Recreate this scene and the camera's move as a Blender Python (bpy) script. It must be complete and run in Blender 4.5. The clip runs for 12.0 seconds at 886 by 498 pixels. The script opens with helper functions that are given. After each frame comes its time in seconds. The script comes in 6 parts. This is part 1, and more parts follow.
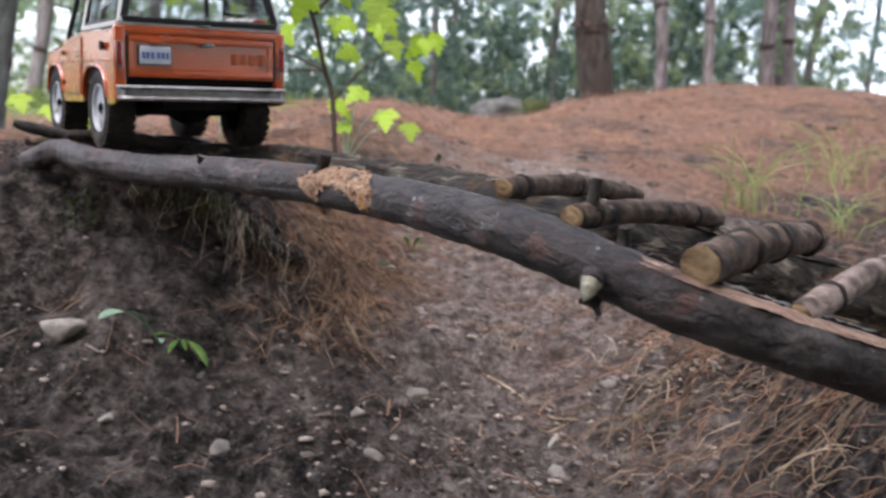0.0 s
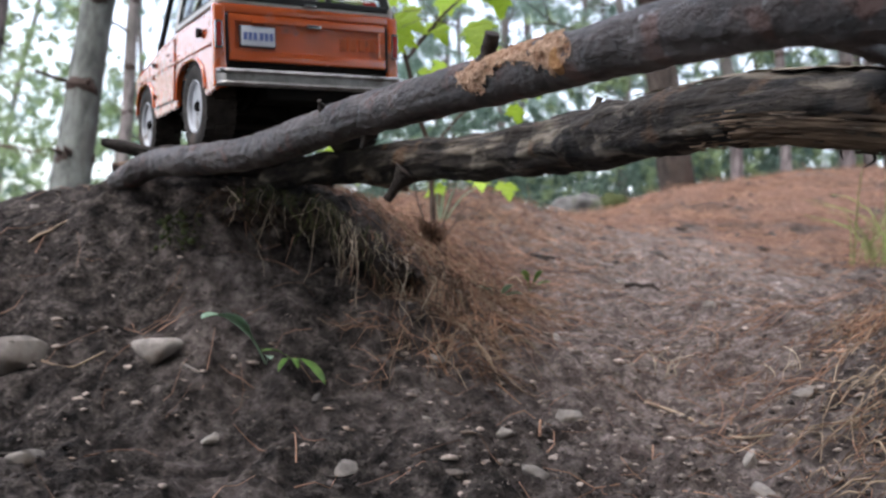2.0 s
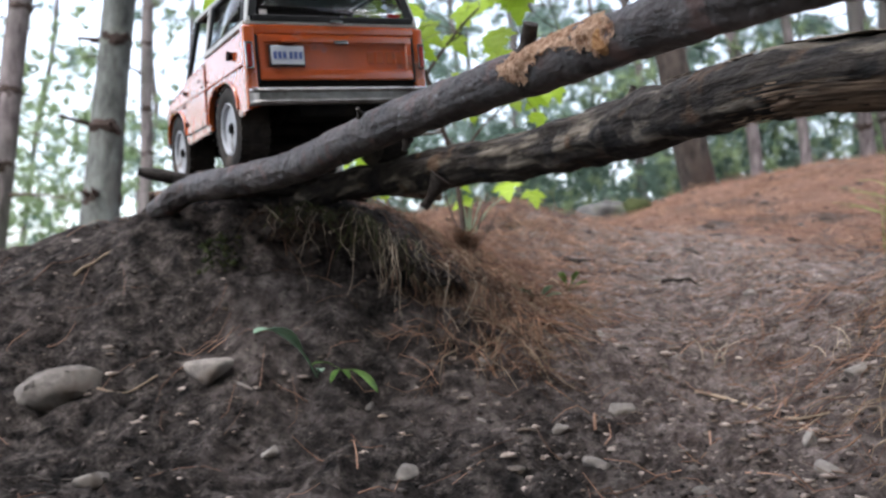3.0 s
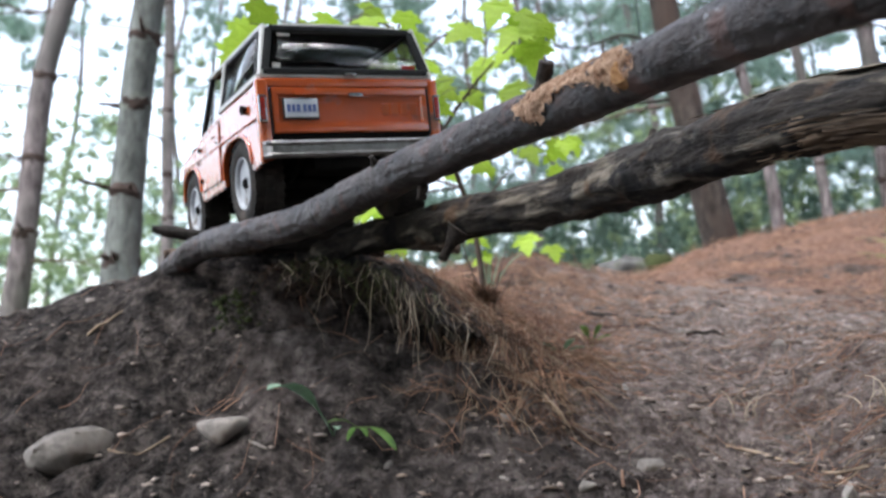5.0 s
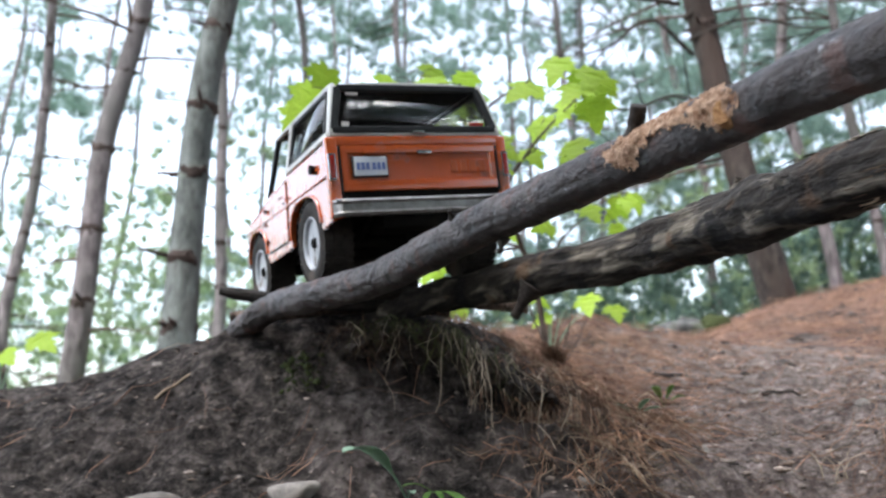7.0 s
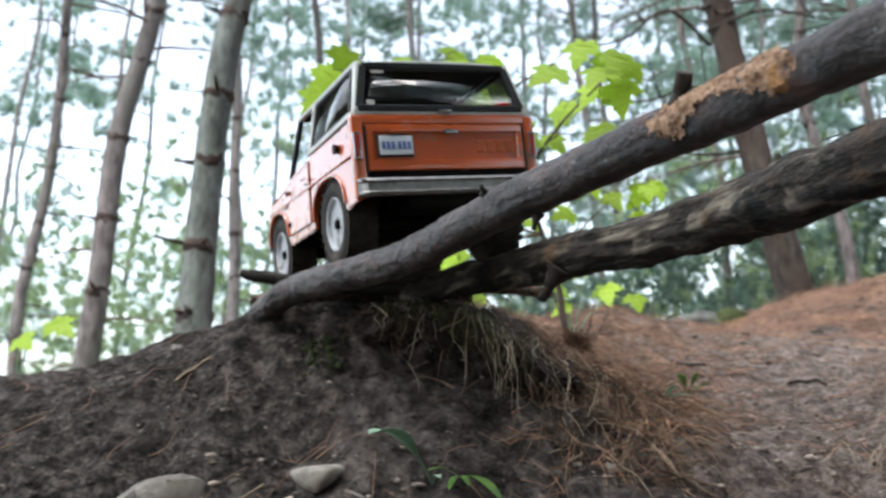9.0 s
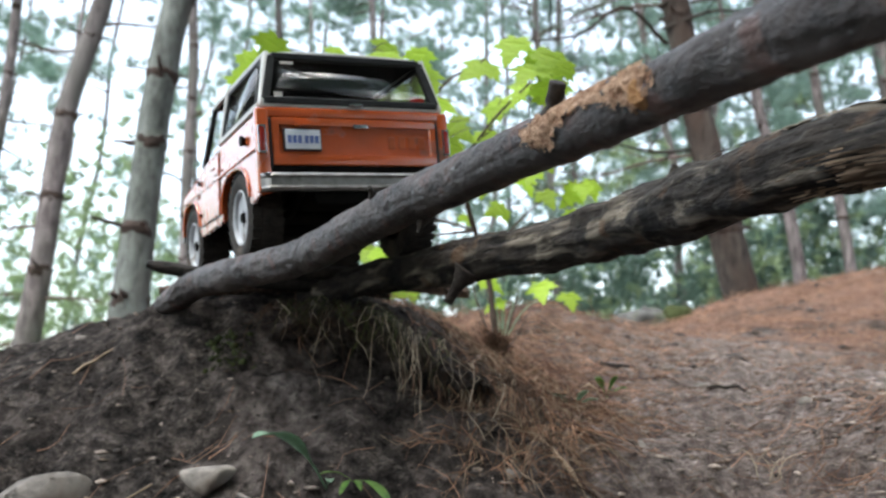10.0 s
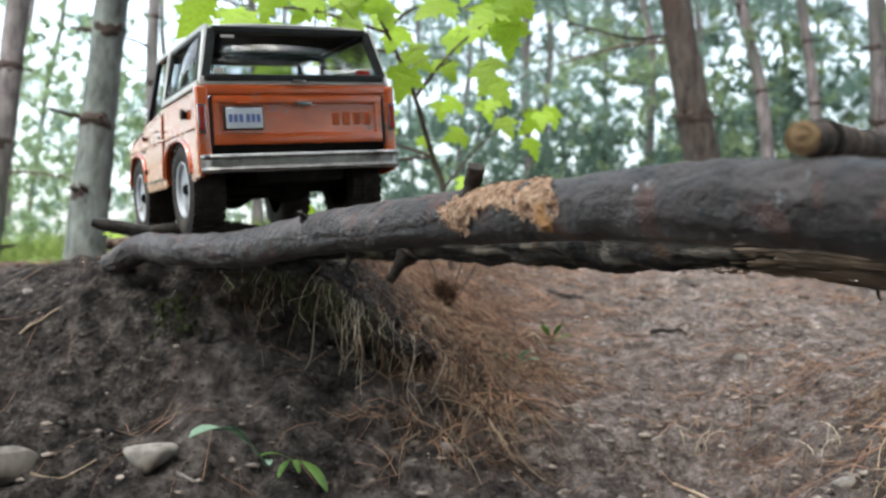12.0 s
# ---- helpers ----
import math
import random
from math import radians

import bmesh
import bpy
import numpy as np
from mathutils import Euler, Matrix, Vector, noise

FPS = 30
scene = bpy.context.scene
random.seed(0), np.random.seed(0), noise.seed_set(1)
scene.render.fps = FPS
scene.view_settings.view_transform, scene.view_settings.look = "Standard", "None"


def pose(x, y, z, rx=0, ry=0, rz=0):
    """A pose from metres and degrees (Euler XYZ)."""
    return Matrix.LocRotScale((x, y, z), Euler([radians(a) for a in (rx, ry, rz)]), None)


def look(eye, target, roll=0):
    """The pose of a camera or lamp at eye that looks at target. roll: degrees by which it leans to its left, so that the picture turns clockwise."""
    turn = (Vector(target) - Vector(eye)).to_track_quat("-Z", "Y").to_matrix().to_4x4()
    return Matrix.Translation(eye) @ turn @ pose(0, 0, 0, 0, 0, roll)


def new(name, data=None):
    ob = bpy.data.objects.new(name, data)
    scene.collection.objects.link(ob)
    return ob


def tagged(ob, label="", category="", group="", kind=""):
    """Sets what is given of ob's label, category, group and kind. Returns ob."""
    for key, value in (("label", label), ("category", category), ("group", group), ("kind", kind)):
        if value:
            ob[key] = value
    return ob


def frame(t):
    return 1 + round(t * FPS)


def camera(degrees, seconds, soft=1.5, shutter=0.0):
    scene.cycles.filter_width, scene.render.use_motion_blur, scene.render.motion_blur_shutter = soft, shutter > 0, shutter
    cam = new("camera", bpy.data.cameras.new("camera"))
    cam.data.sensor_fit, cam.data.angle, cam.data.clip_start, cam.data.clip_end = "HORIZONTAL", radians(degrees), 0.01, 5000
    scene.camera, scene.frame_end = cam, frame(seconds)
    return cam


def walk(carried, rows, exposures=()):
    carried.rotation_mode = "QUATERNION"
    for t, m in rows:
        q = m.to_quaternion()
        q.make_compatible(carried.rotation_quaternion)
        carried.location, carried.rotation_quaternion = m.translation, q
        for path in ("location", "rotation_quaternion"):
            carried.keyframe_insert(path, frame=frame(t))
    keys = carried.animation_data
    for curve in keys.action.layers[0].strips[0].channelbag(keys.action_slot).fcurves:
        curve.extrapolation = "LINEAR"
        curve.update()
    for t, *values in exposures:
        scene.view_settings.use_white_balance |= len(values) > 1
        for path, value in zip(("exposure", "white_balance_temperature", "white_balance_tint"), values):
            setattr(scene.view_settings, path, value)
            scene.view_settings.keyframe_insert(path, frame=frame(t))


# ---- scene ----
cam = camera(48.72, 12.0, soft=2.3, shutter=0.2)
CAM_ROWS = [
    (0, (0.0105, -0.2445, 0.0736), (0.3066, 1.7281, -0.0724), 6.76),
    (0.5, (-0.0254, -0.1852, 0.0278), (0.1260, 1.8090, 0.0214), 6.55),
    (1, (-0.0397, -0.1336, -0.0400), (0.0587, 1.8636, -0.0015), 5.85),
    (1.5, (-0.0361, -0.0743, -0.0934), (0.1268, 1.9188, -0.0682), 5.20),
    (2, (-0.0437, -0.0423, -0.1113), (0.0935, 1.9504, -0.0089), 4.21),
    (2.5, (-0.0532, -0.0369, -0.1230), (0.0632, 1.9551, 0.0121), 2.03),
    (3, (-0.0670, -0.0472, -0.1336), (0.0239, 1.9457, 0.0094), 0.29),
    (3.2, (-0.0709, -0.0501, -0.1353), (0.0061, 1.9433, 0.0079), -0.22),
    (4.8, (-0.0636, -0.0308, -0.1434), (-0.0080, 1.9589, 0.0518), -0.14),
    (5, (-0.0631, -0.0183, -0.1417), (-0.0138, 1.9633, 0.1250), -0.51),
    (5.5, (-0.0677, -0.0005, -0.1479), (-0.0889, 1.9520, 0.2849), -0.09),
    (6, (-0.0780, -0.0110, -0.1577), (-0.1288, 1.9435, 0.2636), -0.62),
    (6.5, (-0.0883, -0.0069, -0.1536), (-0.1516, 1.9476, 0.2660), -0.66),
    (7, (-0.0929, 0.0068, -0.1471), (-0.1388, 1.9660, 0.2523), -0.88),
    (8.8, (-0.1222, 0.0267, -0.1556), (-0.2311, 1.9831, 0.2451), -0.57),
    (9, (-0.1108, 0.0306, -0.1574), (-0.1814, 1.9916, 0.2295), -0.40),
    (9.5, (-0.0793, 0.0421, -0.1529), (-0.1068, 2.0105, 0.2001), -0.30),
    (10, (-0.0471, 0.0518, -0.1385), (-0.0359, 2.0187, 0.2237), 0.93),
    (10.5, (-0.0152, 0.0528, -0.1200), (0.0859, 2.0150, 0.2534), 1.35),
    (11, (0.0065, 0.0430, -0.0992), (0.1411, 2.0049, 0.2652), 2.16),
    (11.5, (-0.0051, 0.0390, -0.0513), (0.0620, 2.0196, 0.2186), 2.42),
    (12, (-0.0138, 0.0272, 0.0025), (0.0595, 2.0241, 0.0863), 2.02),
]
cam.data.dof.use_dof, cam.data.dof.focus_distance, cam.data.dof.aperture_fstop = True, 0.8, 10.5
walk(cam, [(t, look(e, g, r)) for t, e, g, r in CAM_ROWS],
     [(0.0, 0.38, 6450, 16), (3.2, 0.28, 6400, 13), (4.8, 0.38, 6300, 11), (5.5, 0.48, 6250, 9), (7.2, 0.48, 6250, 9), (8.8, 0.34, 6400, 6), (10.5, 0.42, 6450, 5), (12.0, 0.46, 6500, 4)])

# ---------------------------------------------------------------- light
world = bpy.data.worlds.new("overcast_sky")
scene.world = world
world.use_nodes = True
wt = world.node_tree
wt.nodes.clear()
sky = wt.nodes.new("ShaderNodeTexSky")
sky.sky_type = "NISHITA"
sky.sun_disc = False
sky.sun_elevation = radians(63)
sky.sun_rotation = radians(214)
sky.air_density, sky.dust_density, sky.ozone_density = 1.0, 4.0, 1.0
pale = wt.nodes.new("ShaderNodeHueSaturation")
pale.inputs["Saturation"].default_value = 0.52
bg = wt.nodes.new("ShaderNodeBackground")
bg.inputs["Strength"].default_value = 0.52
wout = wt.nodes.new("ShaderNodeOutputWorld")
wt.links.new(sky.outputs[0], pale.inputs["Color"])
wt.links.new(pale.outputs[0], bg.inputs["Color"])
wt.links.new(bg.outputs[0], wout.inputs["Surface"])

sun = new("sun", bpy.data.lights.new("sun", "SUN"))
sun.data.energy, sun.data.angle, sun.data.color = 1.4, radians(35), (1.0, 0.98, 0.95)
sun.matrix_world = look((-1.6, -2.4, 5.6), (0.0, 0.0, 0.0))


# ---------------------------------------------------------------- materials
def mat(name, lo, hi, scale=40.0, rough=0.8, bump=0.3, stain=None, stain_scale=4.0, stain_at=0.55, stretch=(1, 1, 1), turn=0.0,
        metal=0.0, spec=0.3, coat=0.0, vary=0.0, translucent=0.0, island=False, depth=0.004, fleck=None):
    """Two scales of noise: grain between lo and hi, stains towards another colour, with fine relief."""
    m = bpy.data.materials.new(name)
    m.use_nodes = True
    t = m.node_tree
    n, k = t.nodes, t.links.new
    b = n["Principled BSDF"]
    tc, mp = n.new("ShaderNodeTexCoord"), n.new("ShaderNodeMapping")
    al = n.new("ShaderNodeMapping")
    al.inputs["Rotation"].default_value = (0, 0, radians(-turn))
    k(tc.outputs["Object"], al.inputs[0])
    k(al.outputs[0], mp.inputs[0])
    mp.inputs["Scale"].default_value = stretch
    g = n.new("ShaderNodeTexNoise")
    g.inputs["Scale"].default_value, g.inputs["Detail"].default_value, g.inputs["Roughness"].default_value = scale, 7, 0.65
    k(mp.outputs[0], g.inputs["Vector"])
    r = n.new("ShaderNodeValToRGB")
    r.color_ramp.elements[0].position, r.color_ramp.elements[1].position = 0.32, 0.68
    r.color_ramp.elements[0].color, r.color_ramp.elements[1].color = (*lo, 1), (*hi, 1)
    k(g.outputs["Fac"], r.inputs[0])
    col = r.outputs[0]
    if stain:
        s = n.new("ShaderNodeTexNoise")
        s.inputs["Scale"].default_value, s.inputs["Detail"].default_value = stain_scale, 6
        k(mp.outputs[0], s.inputs["Vector"])
        q = n.new("ShaderNodeValToRGB")
        q.color_ramp.elements[0].position, q.color_ramp.elements[1].position = stain_at - 0.06, stain_at + 0.1
        k(s.outputs["Fac"], q.inputs[0])
        x = n.new("ShaderNodeMixRGB")
        x.inputs["Color2"].default_value = (*stain, 1)
        k(q.outputs[0], x.inputs["Fac"])
        k(col, x.inputs["Color1"])
        col = x.outputs[0]
    for colour, size, at, share in fleck or ():
        s = n.new("ShaderNodeTexNoise")
        s.inputs["Scale"].default_value, s.inputs["Detail"].default_value = size, 4
        k(al.outputs[0], s.inputs["Vector"])
        q = n.new("ShaderNodeValToRGB")
        q.color_ramp.elements[0].position, q.color_ramp.elements[1].position = at, at + 0.07
        q.color_ramp.elements[1].color = (share, share, share, 1)
        k(s.outputs["Fac"], q.inputs[0])
        x = n.new("ShaderNodeMixRGB")
        x.inputs["Color2"].default_value = (*colour, 1)
        k(q.outputs[0], x.inputs["Fac"])
        k(col, x.inputs["Color1"])
        col = x.outputs[0]
    if vary:
        src = n.new("ShaderNodeNewGeometry").outputs["Random Per Island"] if island else n.new("ShaderNodeObjectInfo").outputs["Random"]
        mr = n.new("ShaderNodeMapRange")
        mr.inputs["To Min"].default_value, mr.inputs["To Max"].default_value = 1 - vary, 1 + vary
        k(src, mr.inputs["Value"])
        hs = n.new("ShaderNodeHueSaturation")
        k(mr.outputs[0], hs.inputs["Value"])
        k(col, hs.inputs["Color"])
        col = hs.outputs[0]
    k(col, b.inputs["Base Color"])
    b.inputs["Roughness"].default_value, b.inputs["Metallic"].default_value = rough, metal
    b.inputs["Specular IOR Level"].default_value = spec
    b.inputs["Coat Weight"].default_value = coat
    if bump:
        u = n.new("ShaderNodeBump")
        u.inputs["Strength"].default_value, u.inputs["Distance"].default_value = bump, depth
        k(g.outputs["Fac"], u.inputs["Height"])
        k(u.outputs[0], b.inputs["Normal"])
    if translucent:
        tr, mx = n.new("ShaderNodeBsdfTranslucent"), n.new("ShaderNodeMixShader")
        mx.inputs[0].default_value = translucent
        k(col, tr.inputs["Color"])
        k(b.outputs[0], mx.inputs[1])
        k(tr.outputs[0], mx.inputs[2])
        k(mx.outputs[0], n["Material Output"].inputs["Surface"])
    return m


def soil_material():
    """Dark loam with crevice shade painted in and pale grit, going over to rust-brown needle litter in patches and on
    the rise behind.
    """
    m = bpy.data.materials.new("forest_soil")
    m.use_nodes = True
    t = m.node_tree
    n, k = t.nodes, t.links.new
    b = n["Principled BSDF"]
    pos = n.new("ShaderNodeNewGeometry").outputs["Position"]

    def noise_at(scale, detail=8, rough=0.65, stretch=None):
        q = n.new("ShaderNodeTexNoise")
        q.inputs["Scale"].default_value, q.inputs["Detail"].default_value, q.inputs["Roughness"].default_value = scale, detail, rough
        if stretch:
            mp = n.new("ShaderNodeMapping")
            mp.inputs["Scale"].default_value = stretch
            k(pos, mp.inputs[0])
            k(mp.outputs[0], q.inputs["Vector"])
        else:
            k(pos, q.inputs["Vector"])
        return q.outputs["Fac"]

    def ramp(fac, stops):
        q = n.new("ShaderNodeValToRGB")
        while len(q.color_ramp.elements) < len(stops):
            q.color_ramp.elements.new(0.5)
        for e, (p, c) in zip(q.color_ramp.elements, stops):
            e.position, e.color = p, (*c, 1)
        k(fac, q.inputs[0])
        return q.outputs[0]

    def mix(fac, a, c):
        q = n.new("ShaderNodeMixRGB")
        k(fac, q.inputs["Fac"])
        k(a, q.inputs["Color1"])
        k(c, q.inputs["Color2"])
        return q.outputs[0]

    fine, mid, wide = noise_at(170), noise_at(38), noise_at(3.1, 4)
    # near-black low stops paint crevice shade where the relief noise dips
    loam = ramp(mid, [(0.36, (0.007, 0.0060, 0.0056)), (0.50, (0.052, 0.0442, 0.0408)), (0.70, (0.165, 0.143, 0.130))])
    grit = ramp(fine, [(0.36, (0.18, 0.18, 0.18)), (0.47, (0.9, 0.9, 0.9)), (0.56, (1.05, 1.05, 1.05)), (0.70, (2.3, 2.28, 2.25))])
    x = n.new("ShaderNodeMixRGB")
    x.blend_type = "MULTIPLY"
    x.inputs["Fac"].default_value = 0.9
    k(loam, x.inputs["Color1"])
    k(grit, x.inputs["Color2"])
    sand = ramp(mid, [(0.33, (0.062, 0.051, 0.047)), (0.5, (0.205, 0.172, 0.160)), (0.68, (0.42, 0.365, 0.345))])
    sx = n.new("ShaderNodeSeparateXYZ")
    k(pos, sx.inputs[0])
    way = n.new("ShaderNodeMath")
    way.operation = "MULTIPLY_ADD"
    k(sx.outputs["Y"], way.inputs[0])
    way.inputs[1].default_value, way.inputs[2].default_value = 0.25, 0.08
    off = n.new("ShaderNodeMath")
    off.operation = "SUBTRACT"
    k(sx.outputs["X"], off.inputs[0])
    k(way.outputs[0], off.inputs[1])
    far_off = n.new("ShaderNodeMath")
    far_off.operation = "ABSOLUTE"
    k(off.outputs[0], far_off.inputs[0])
    rag = n.new("ShaderNodeMath")
    rag.operation = "MULTIPLY_ADD"
    k(noise_at(7, 6), rag.inputs[0])
    rag.inputs[1].default_value = 0.5
    k(far_off.outputs[0], rag.inputs[2])
    past = n.new("ShaderNodeMapRange")
    past.inputs["From Min"].default_value, past.inputs["From Max"].default_value, past.inputs["To Max"].default_value = 2.9, 4.0, 0.6
    k(sx.outputs["Y"], past.inputs["Value"])
    ends = n.new("ShaderNodeMath")
    k(rag.outputs[0], ends.inputs[0])
    k(past.outputs[0], ends.inputs[1])
    near_side = n.new("ShaderNodeMapRange")
    near_side.inputs["From Min"].default_value, near_side.inputs["From Max"].default_value = 0.95, 1.6
    near_side.inputs["To Min"].default_value, near_side.inputs["To Max"].default_value = 0.34, 0.0
    k(sx.outputs["Y"], near_side.inputs["Value"])
    span = n.new("ShaderNodeMath")
    k(ends.outputs[0], span.inputs[0])
    k(near_side.outputs[0], span.inputs[1])
    trod = ramp(span.outputs[0], [(0.54, (0.95, 0.95, 0.95)), (0.84, (0, 0, 0))])
    earth0 = mix(ramp(wide, [(0.52, (0, 0, 0)), (0.70, (0.7, 0.7, 0.7))]), x.outputs[0], sand)
    gritty = n.new("ShaderNodeMixRGB")
    gritty.blend_type = "MULTIPLY"
    gritty.inputs["Fac"].default_value = 0.7
    k(sand, gritty.inputs["Color1"])
    k(grit, gritty.inputs["Color2"])
    earth = mix(trod, earth0, gritty.outputs[0])
    # dark low stop paints the shaded gaps between needles
    straw = ramp(noise_at(120, 6, 0.7), [(0.36, (0.026, 0.0155, 0.012)), (0.51, (0.180, 0.103, 0.076)), (0.70, (0.43, 0.285, 0.220))])
    # needle litter: by patches, and everywhere on the rise
    sep = n.new("ShaderNodeSeparateXYZ")
    k(pos, sep.inputs[0])
    rise = n.new("ShaderNodeMapRange")
    rise.inputs["From Min"].default_value, rise.inputs["From Max"].default_value = 1.6, 3.6
    k(sep.outputs["Y"], rise.inputs["Value"])
    add = n.new("ShaderNodeMath")
    add.operation = "MULTIPLY_ADD"
    k(rise.outputs[0], add.inputs[0])
    add.inputs[1].default_value = 0.30
    k(noise_at(2.3, 9, 0.7), add.inputs[2])
    # a bed of needles lies on the shoulder of the mound, beside the path
    shift, bed = n.new("ShaderNodeMapping"), n.new("ShaderNodeVectorMath")
    shift.inputs["Location"].default_value, shift.inputs["Scale"].default_value = (-0.10 / 0.30, -1.88 / 0.52, 0), (1 / 0.30, 1 / 0.52, 0)
    bed.operation = "LENGTH"
    k(pos, shift.inputs[0])
    k(shift.outputs[0], bed.inputs[0])
    heap = n.new("ShaderNodeMapRange")
    heap.inputs["From Min"].default_value, heap.inputs["From Max"].default_value = 0.5, 1.35
    heap.inputs["To Min"].default_value, heap.inputs["To Max"].default_value = 0.34, 0.0
    k(bed.outputs["Value"], heap.inputs["Value"])
    laid = n.new("ShaderNodeMath")
    k(add.outputs[0], laid.inputs[0])
    k(heap.outputs[0], laid.inputs[1])
    litter = ramp(laid.outputs[0], [(0.66, (0, 0, 0)), (0.80, (1, 1, 1))])
    swept = n.new("ShaderNodeMixRGB")
    k(trod, swept.inputs["Fac"])
    k(litter, swept.inputs["Color1"])
    swept.inputs["Color2"].default_value = (0.12, 0.12, 0.12, 1)
    col = mix(swept.outputs[0], earth, straw)
    # grassy ground far behind on the low side
    low = n.new("ShaderNodeMath")
    low.operation = "MULTIPLY_ADD"
    k(sep.outputs["X"], low.inputs[0])
    low.inputs[1].default_value = -0.16
    k(noise_at(0.8, 5), low.inputs[2])
    back = n.new("ShaderNodeMapRange")
    back.inputs["From Min"].default_value, back.inputs["From Max"].default_value = 4.0, 6.5
    k(sep.outputs["Y"], back.inputs["Value"])
    both = n.new("ShaderNodeMath")
    both.operation = "MULTIPLY"
    k(ramp(low.outputs[0], [(0.62, (0, 0, 0)), (0.80, (1, 1, 1))]), both.inputs[0])
    k(back.outputs[0], both.inputs[1])
    green = ramp(noise_at(14, 7), [(0.3, (0.05, 0.085, 0.02)), (0.7, (0.16, 0.24, 0.06))])
    k(mix(both.outputs[0], col, green), b.inputs["Base Color"])
    b.inputs["Roughness"].default_value, b.inputs["Specular IOR Level"].default_value = 0.95, 0.15
    u = n.new("ShaderNodeBump")
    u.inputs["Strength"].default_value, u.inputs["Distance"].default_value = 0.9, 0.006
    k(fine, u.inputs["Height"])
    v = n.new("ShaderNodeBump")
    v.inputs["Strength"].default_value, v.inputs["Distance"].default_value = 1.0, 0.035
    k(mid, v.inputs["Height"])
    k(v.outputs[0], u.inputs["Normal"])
    k(u.outputs[0], b.inputs["Normal"])
    return m


SOIL = soil_material()
BARK1 = mat("grey_brown_bark", (0.008, 0.0058, 0.0051), (0.056, 0.0400, 0.0350), 80, 0.42, 1.0, (0.105, 0.088, 0.082), 24, 0.59, (0.6, 1, 1), -62, spec=0.5, depth=0.009,
            fleck=(((0.10, 0.042, 0.028), 38, 0.58, 0.7), ((0.010, 0.009, 0.009), 60, 0.60, 0.8), ((0.36, 0.38, 0.41), 85, 0.69, 0.9)))
BARK2 = mat("weathered_log_wood", (0.004, 0.0036, 0.0032), (0.058, 0.047, 0.037), 120, 0.75, 1.0, (0.26, 0.225, 0.175), 70, 0.59, (0.16, 1, 1), -61, depth=0.012,
            fleck=(((0.11, 0.06, 0.03), 20, 0.60, 0.7), ((0.004, 0.004, 0.004), 30, 0.56, 0.85)))
PEELED = mat("peeled_wood", (0.25, 0.120, 0.058), (0.70, 0.49, 0.345), 170, 0.8, 1.0, (0.15, 0.065, 0.032), 110, 0.58, depth=0.008)
CUTWOOD = mat("cut_wood", (0.20, 0.125, 0.062), (0.38, 0.265, 0.150), 90, 0.85, 0.5, (0.11, 0.065, 0.032), 50, 0.54)
DARKSTUB = mat("dark_twig_bark", (0.012, 0.010, 0.009), (0.06, 0.048, 0.040), 120, 0.8, 0.5)
STICK = mat("stick_bark", (0.028, 0.018, 0.014), (0.25, 0.175, 0.130), 90, 0.8, 0.9, (0.030, 0.021, 0.018), 34, 0.55, vary=0.2, depth=0.006, fleck=(((0.27, 0.23, 0.20), 70, 0.64, 0.8),))
WETBARK = mat("dark_wet_bark", (0.006, 0.0052, 0.0050), (0.036, 0.030, 0.027), 110, 0.7, 0.7)
PALESTICK = mat("pale_stick_bark", (0.14, 0.10, 0.082), (0.46, 0.36, 0.31), 90, 0.8, 0.8, (0.08, 0.055, 0.045), 34, 0.58, depth=0.005)
GREYPINE = mat("grey_green_pine_bark", (0.045, 0.050, 0.047), (0.19, 0.21, 0.20), 22, 0.9, 1.0, (0.060, 0.050, 0.045), 4.0, 0.55, (1, 1, 0.4), depth=0.02, fleck=(((0.17, 0.19, 0.165), 9, 0.60, 0.7),))
REDPINE = mat("red_brown_pine_bark", (0.014, 0.012, 0.011), (0.100, 0.083, 0.073), 20, 0.9, 1.0, (0.045, 0.030, 0.024), 5.0, 0.52, (1, 1, 0.35), depth=0.03)
ROCK = mat("grey_rock", (0.035, 0.036, 0.036), (0.14, 0.14, 0.138), 12, 0.9, 0.8, (0.05, 0.06, 0.03), 6, 0.56, depth=0.02)
PINEBARK = mat("pine_bark", (0.055, 0.047, 0.049), (0.27, 0.235, 0.240), 18, 0.9, 1.0, (0.12, 0.115, 0.11), 3.0, 0.52, (1, 1, 0.35), vary=0.25, depth=0.03)
WHORL = mat("whorl_bark", (0.016, 0.012, 0.010), (0.065, 0.045, 0.038), 25, 0.9, 0.5, depth=0.01)
NEEDLES = mat("pine_needles", (0.135, 0.215, 0.178), (0.275, 0.390, 0.330), 3, 0.6, 0, vary=0.4, island=True, translucent=0.68)
DEADWOOD = mat("dead_branch", (0.05, 0.036, 0.030), (0.15, 0.115, 0.098), 30, 0.9, 0.3)
MAPLE = mat("maple_leaf", (0.27, 0.44, 0.030), (0.44, 0.62, 0.065), 18, 0.45, 0.1, (0.34, 0.50, 0.05), 8, 0.6, vary=0.25, translucent=0.55)
HERB = mat("herb_leaf", (0.20, 0.33, 0.21), (0.34, 0.48, 0.36), 60, 0.45, 0.2, vary=0.15, translucent=0.3)
GREENHERB = mat("green_herb_leaf", (0.085, 0.185, 0.040), (0.19, 0.33, 0.075), 60, 0.45, 0.2, vary=0.2, translucent=0.35)
PALEGRASS = mat("pale_grass_blade", (0.17, 0.25, 0.07), (0.34, 0.42, 0.16), 20, 0.6, 0, vary=0.35, island=True, translucent=0.35)
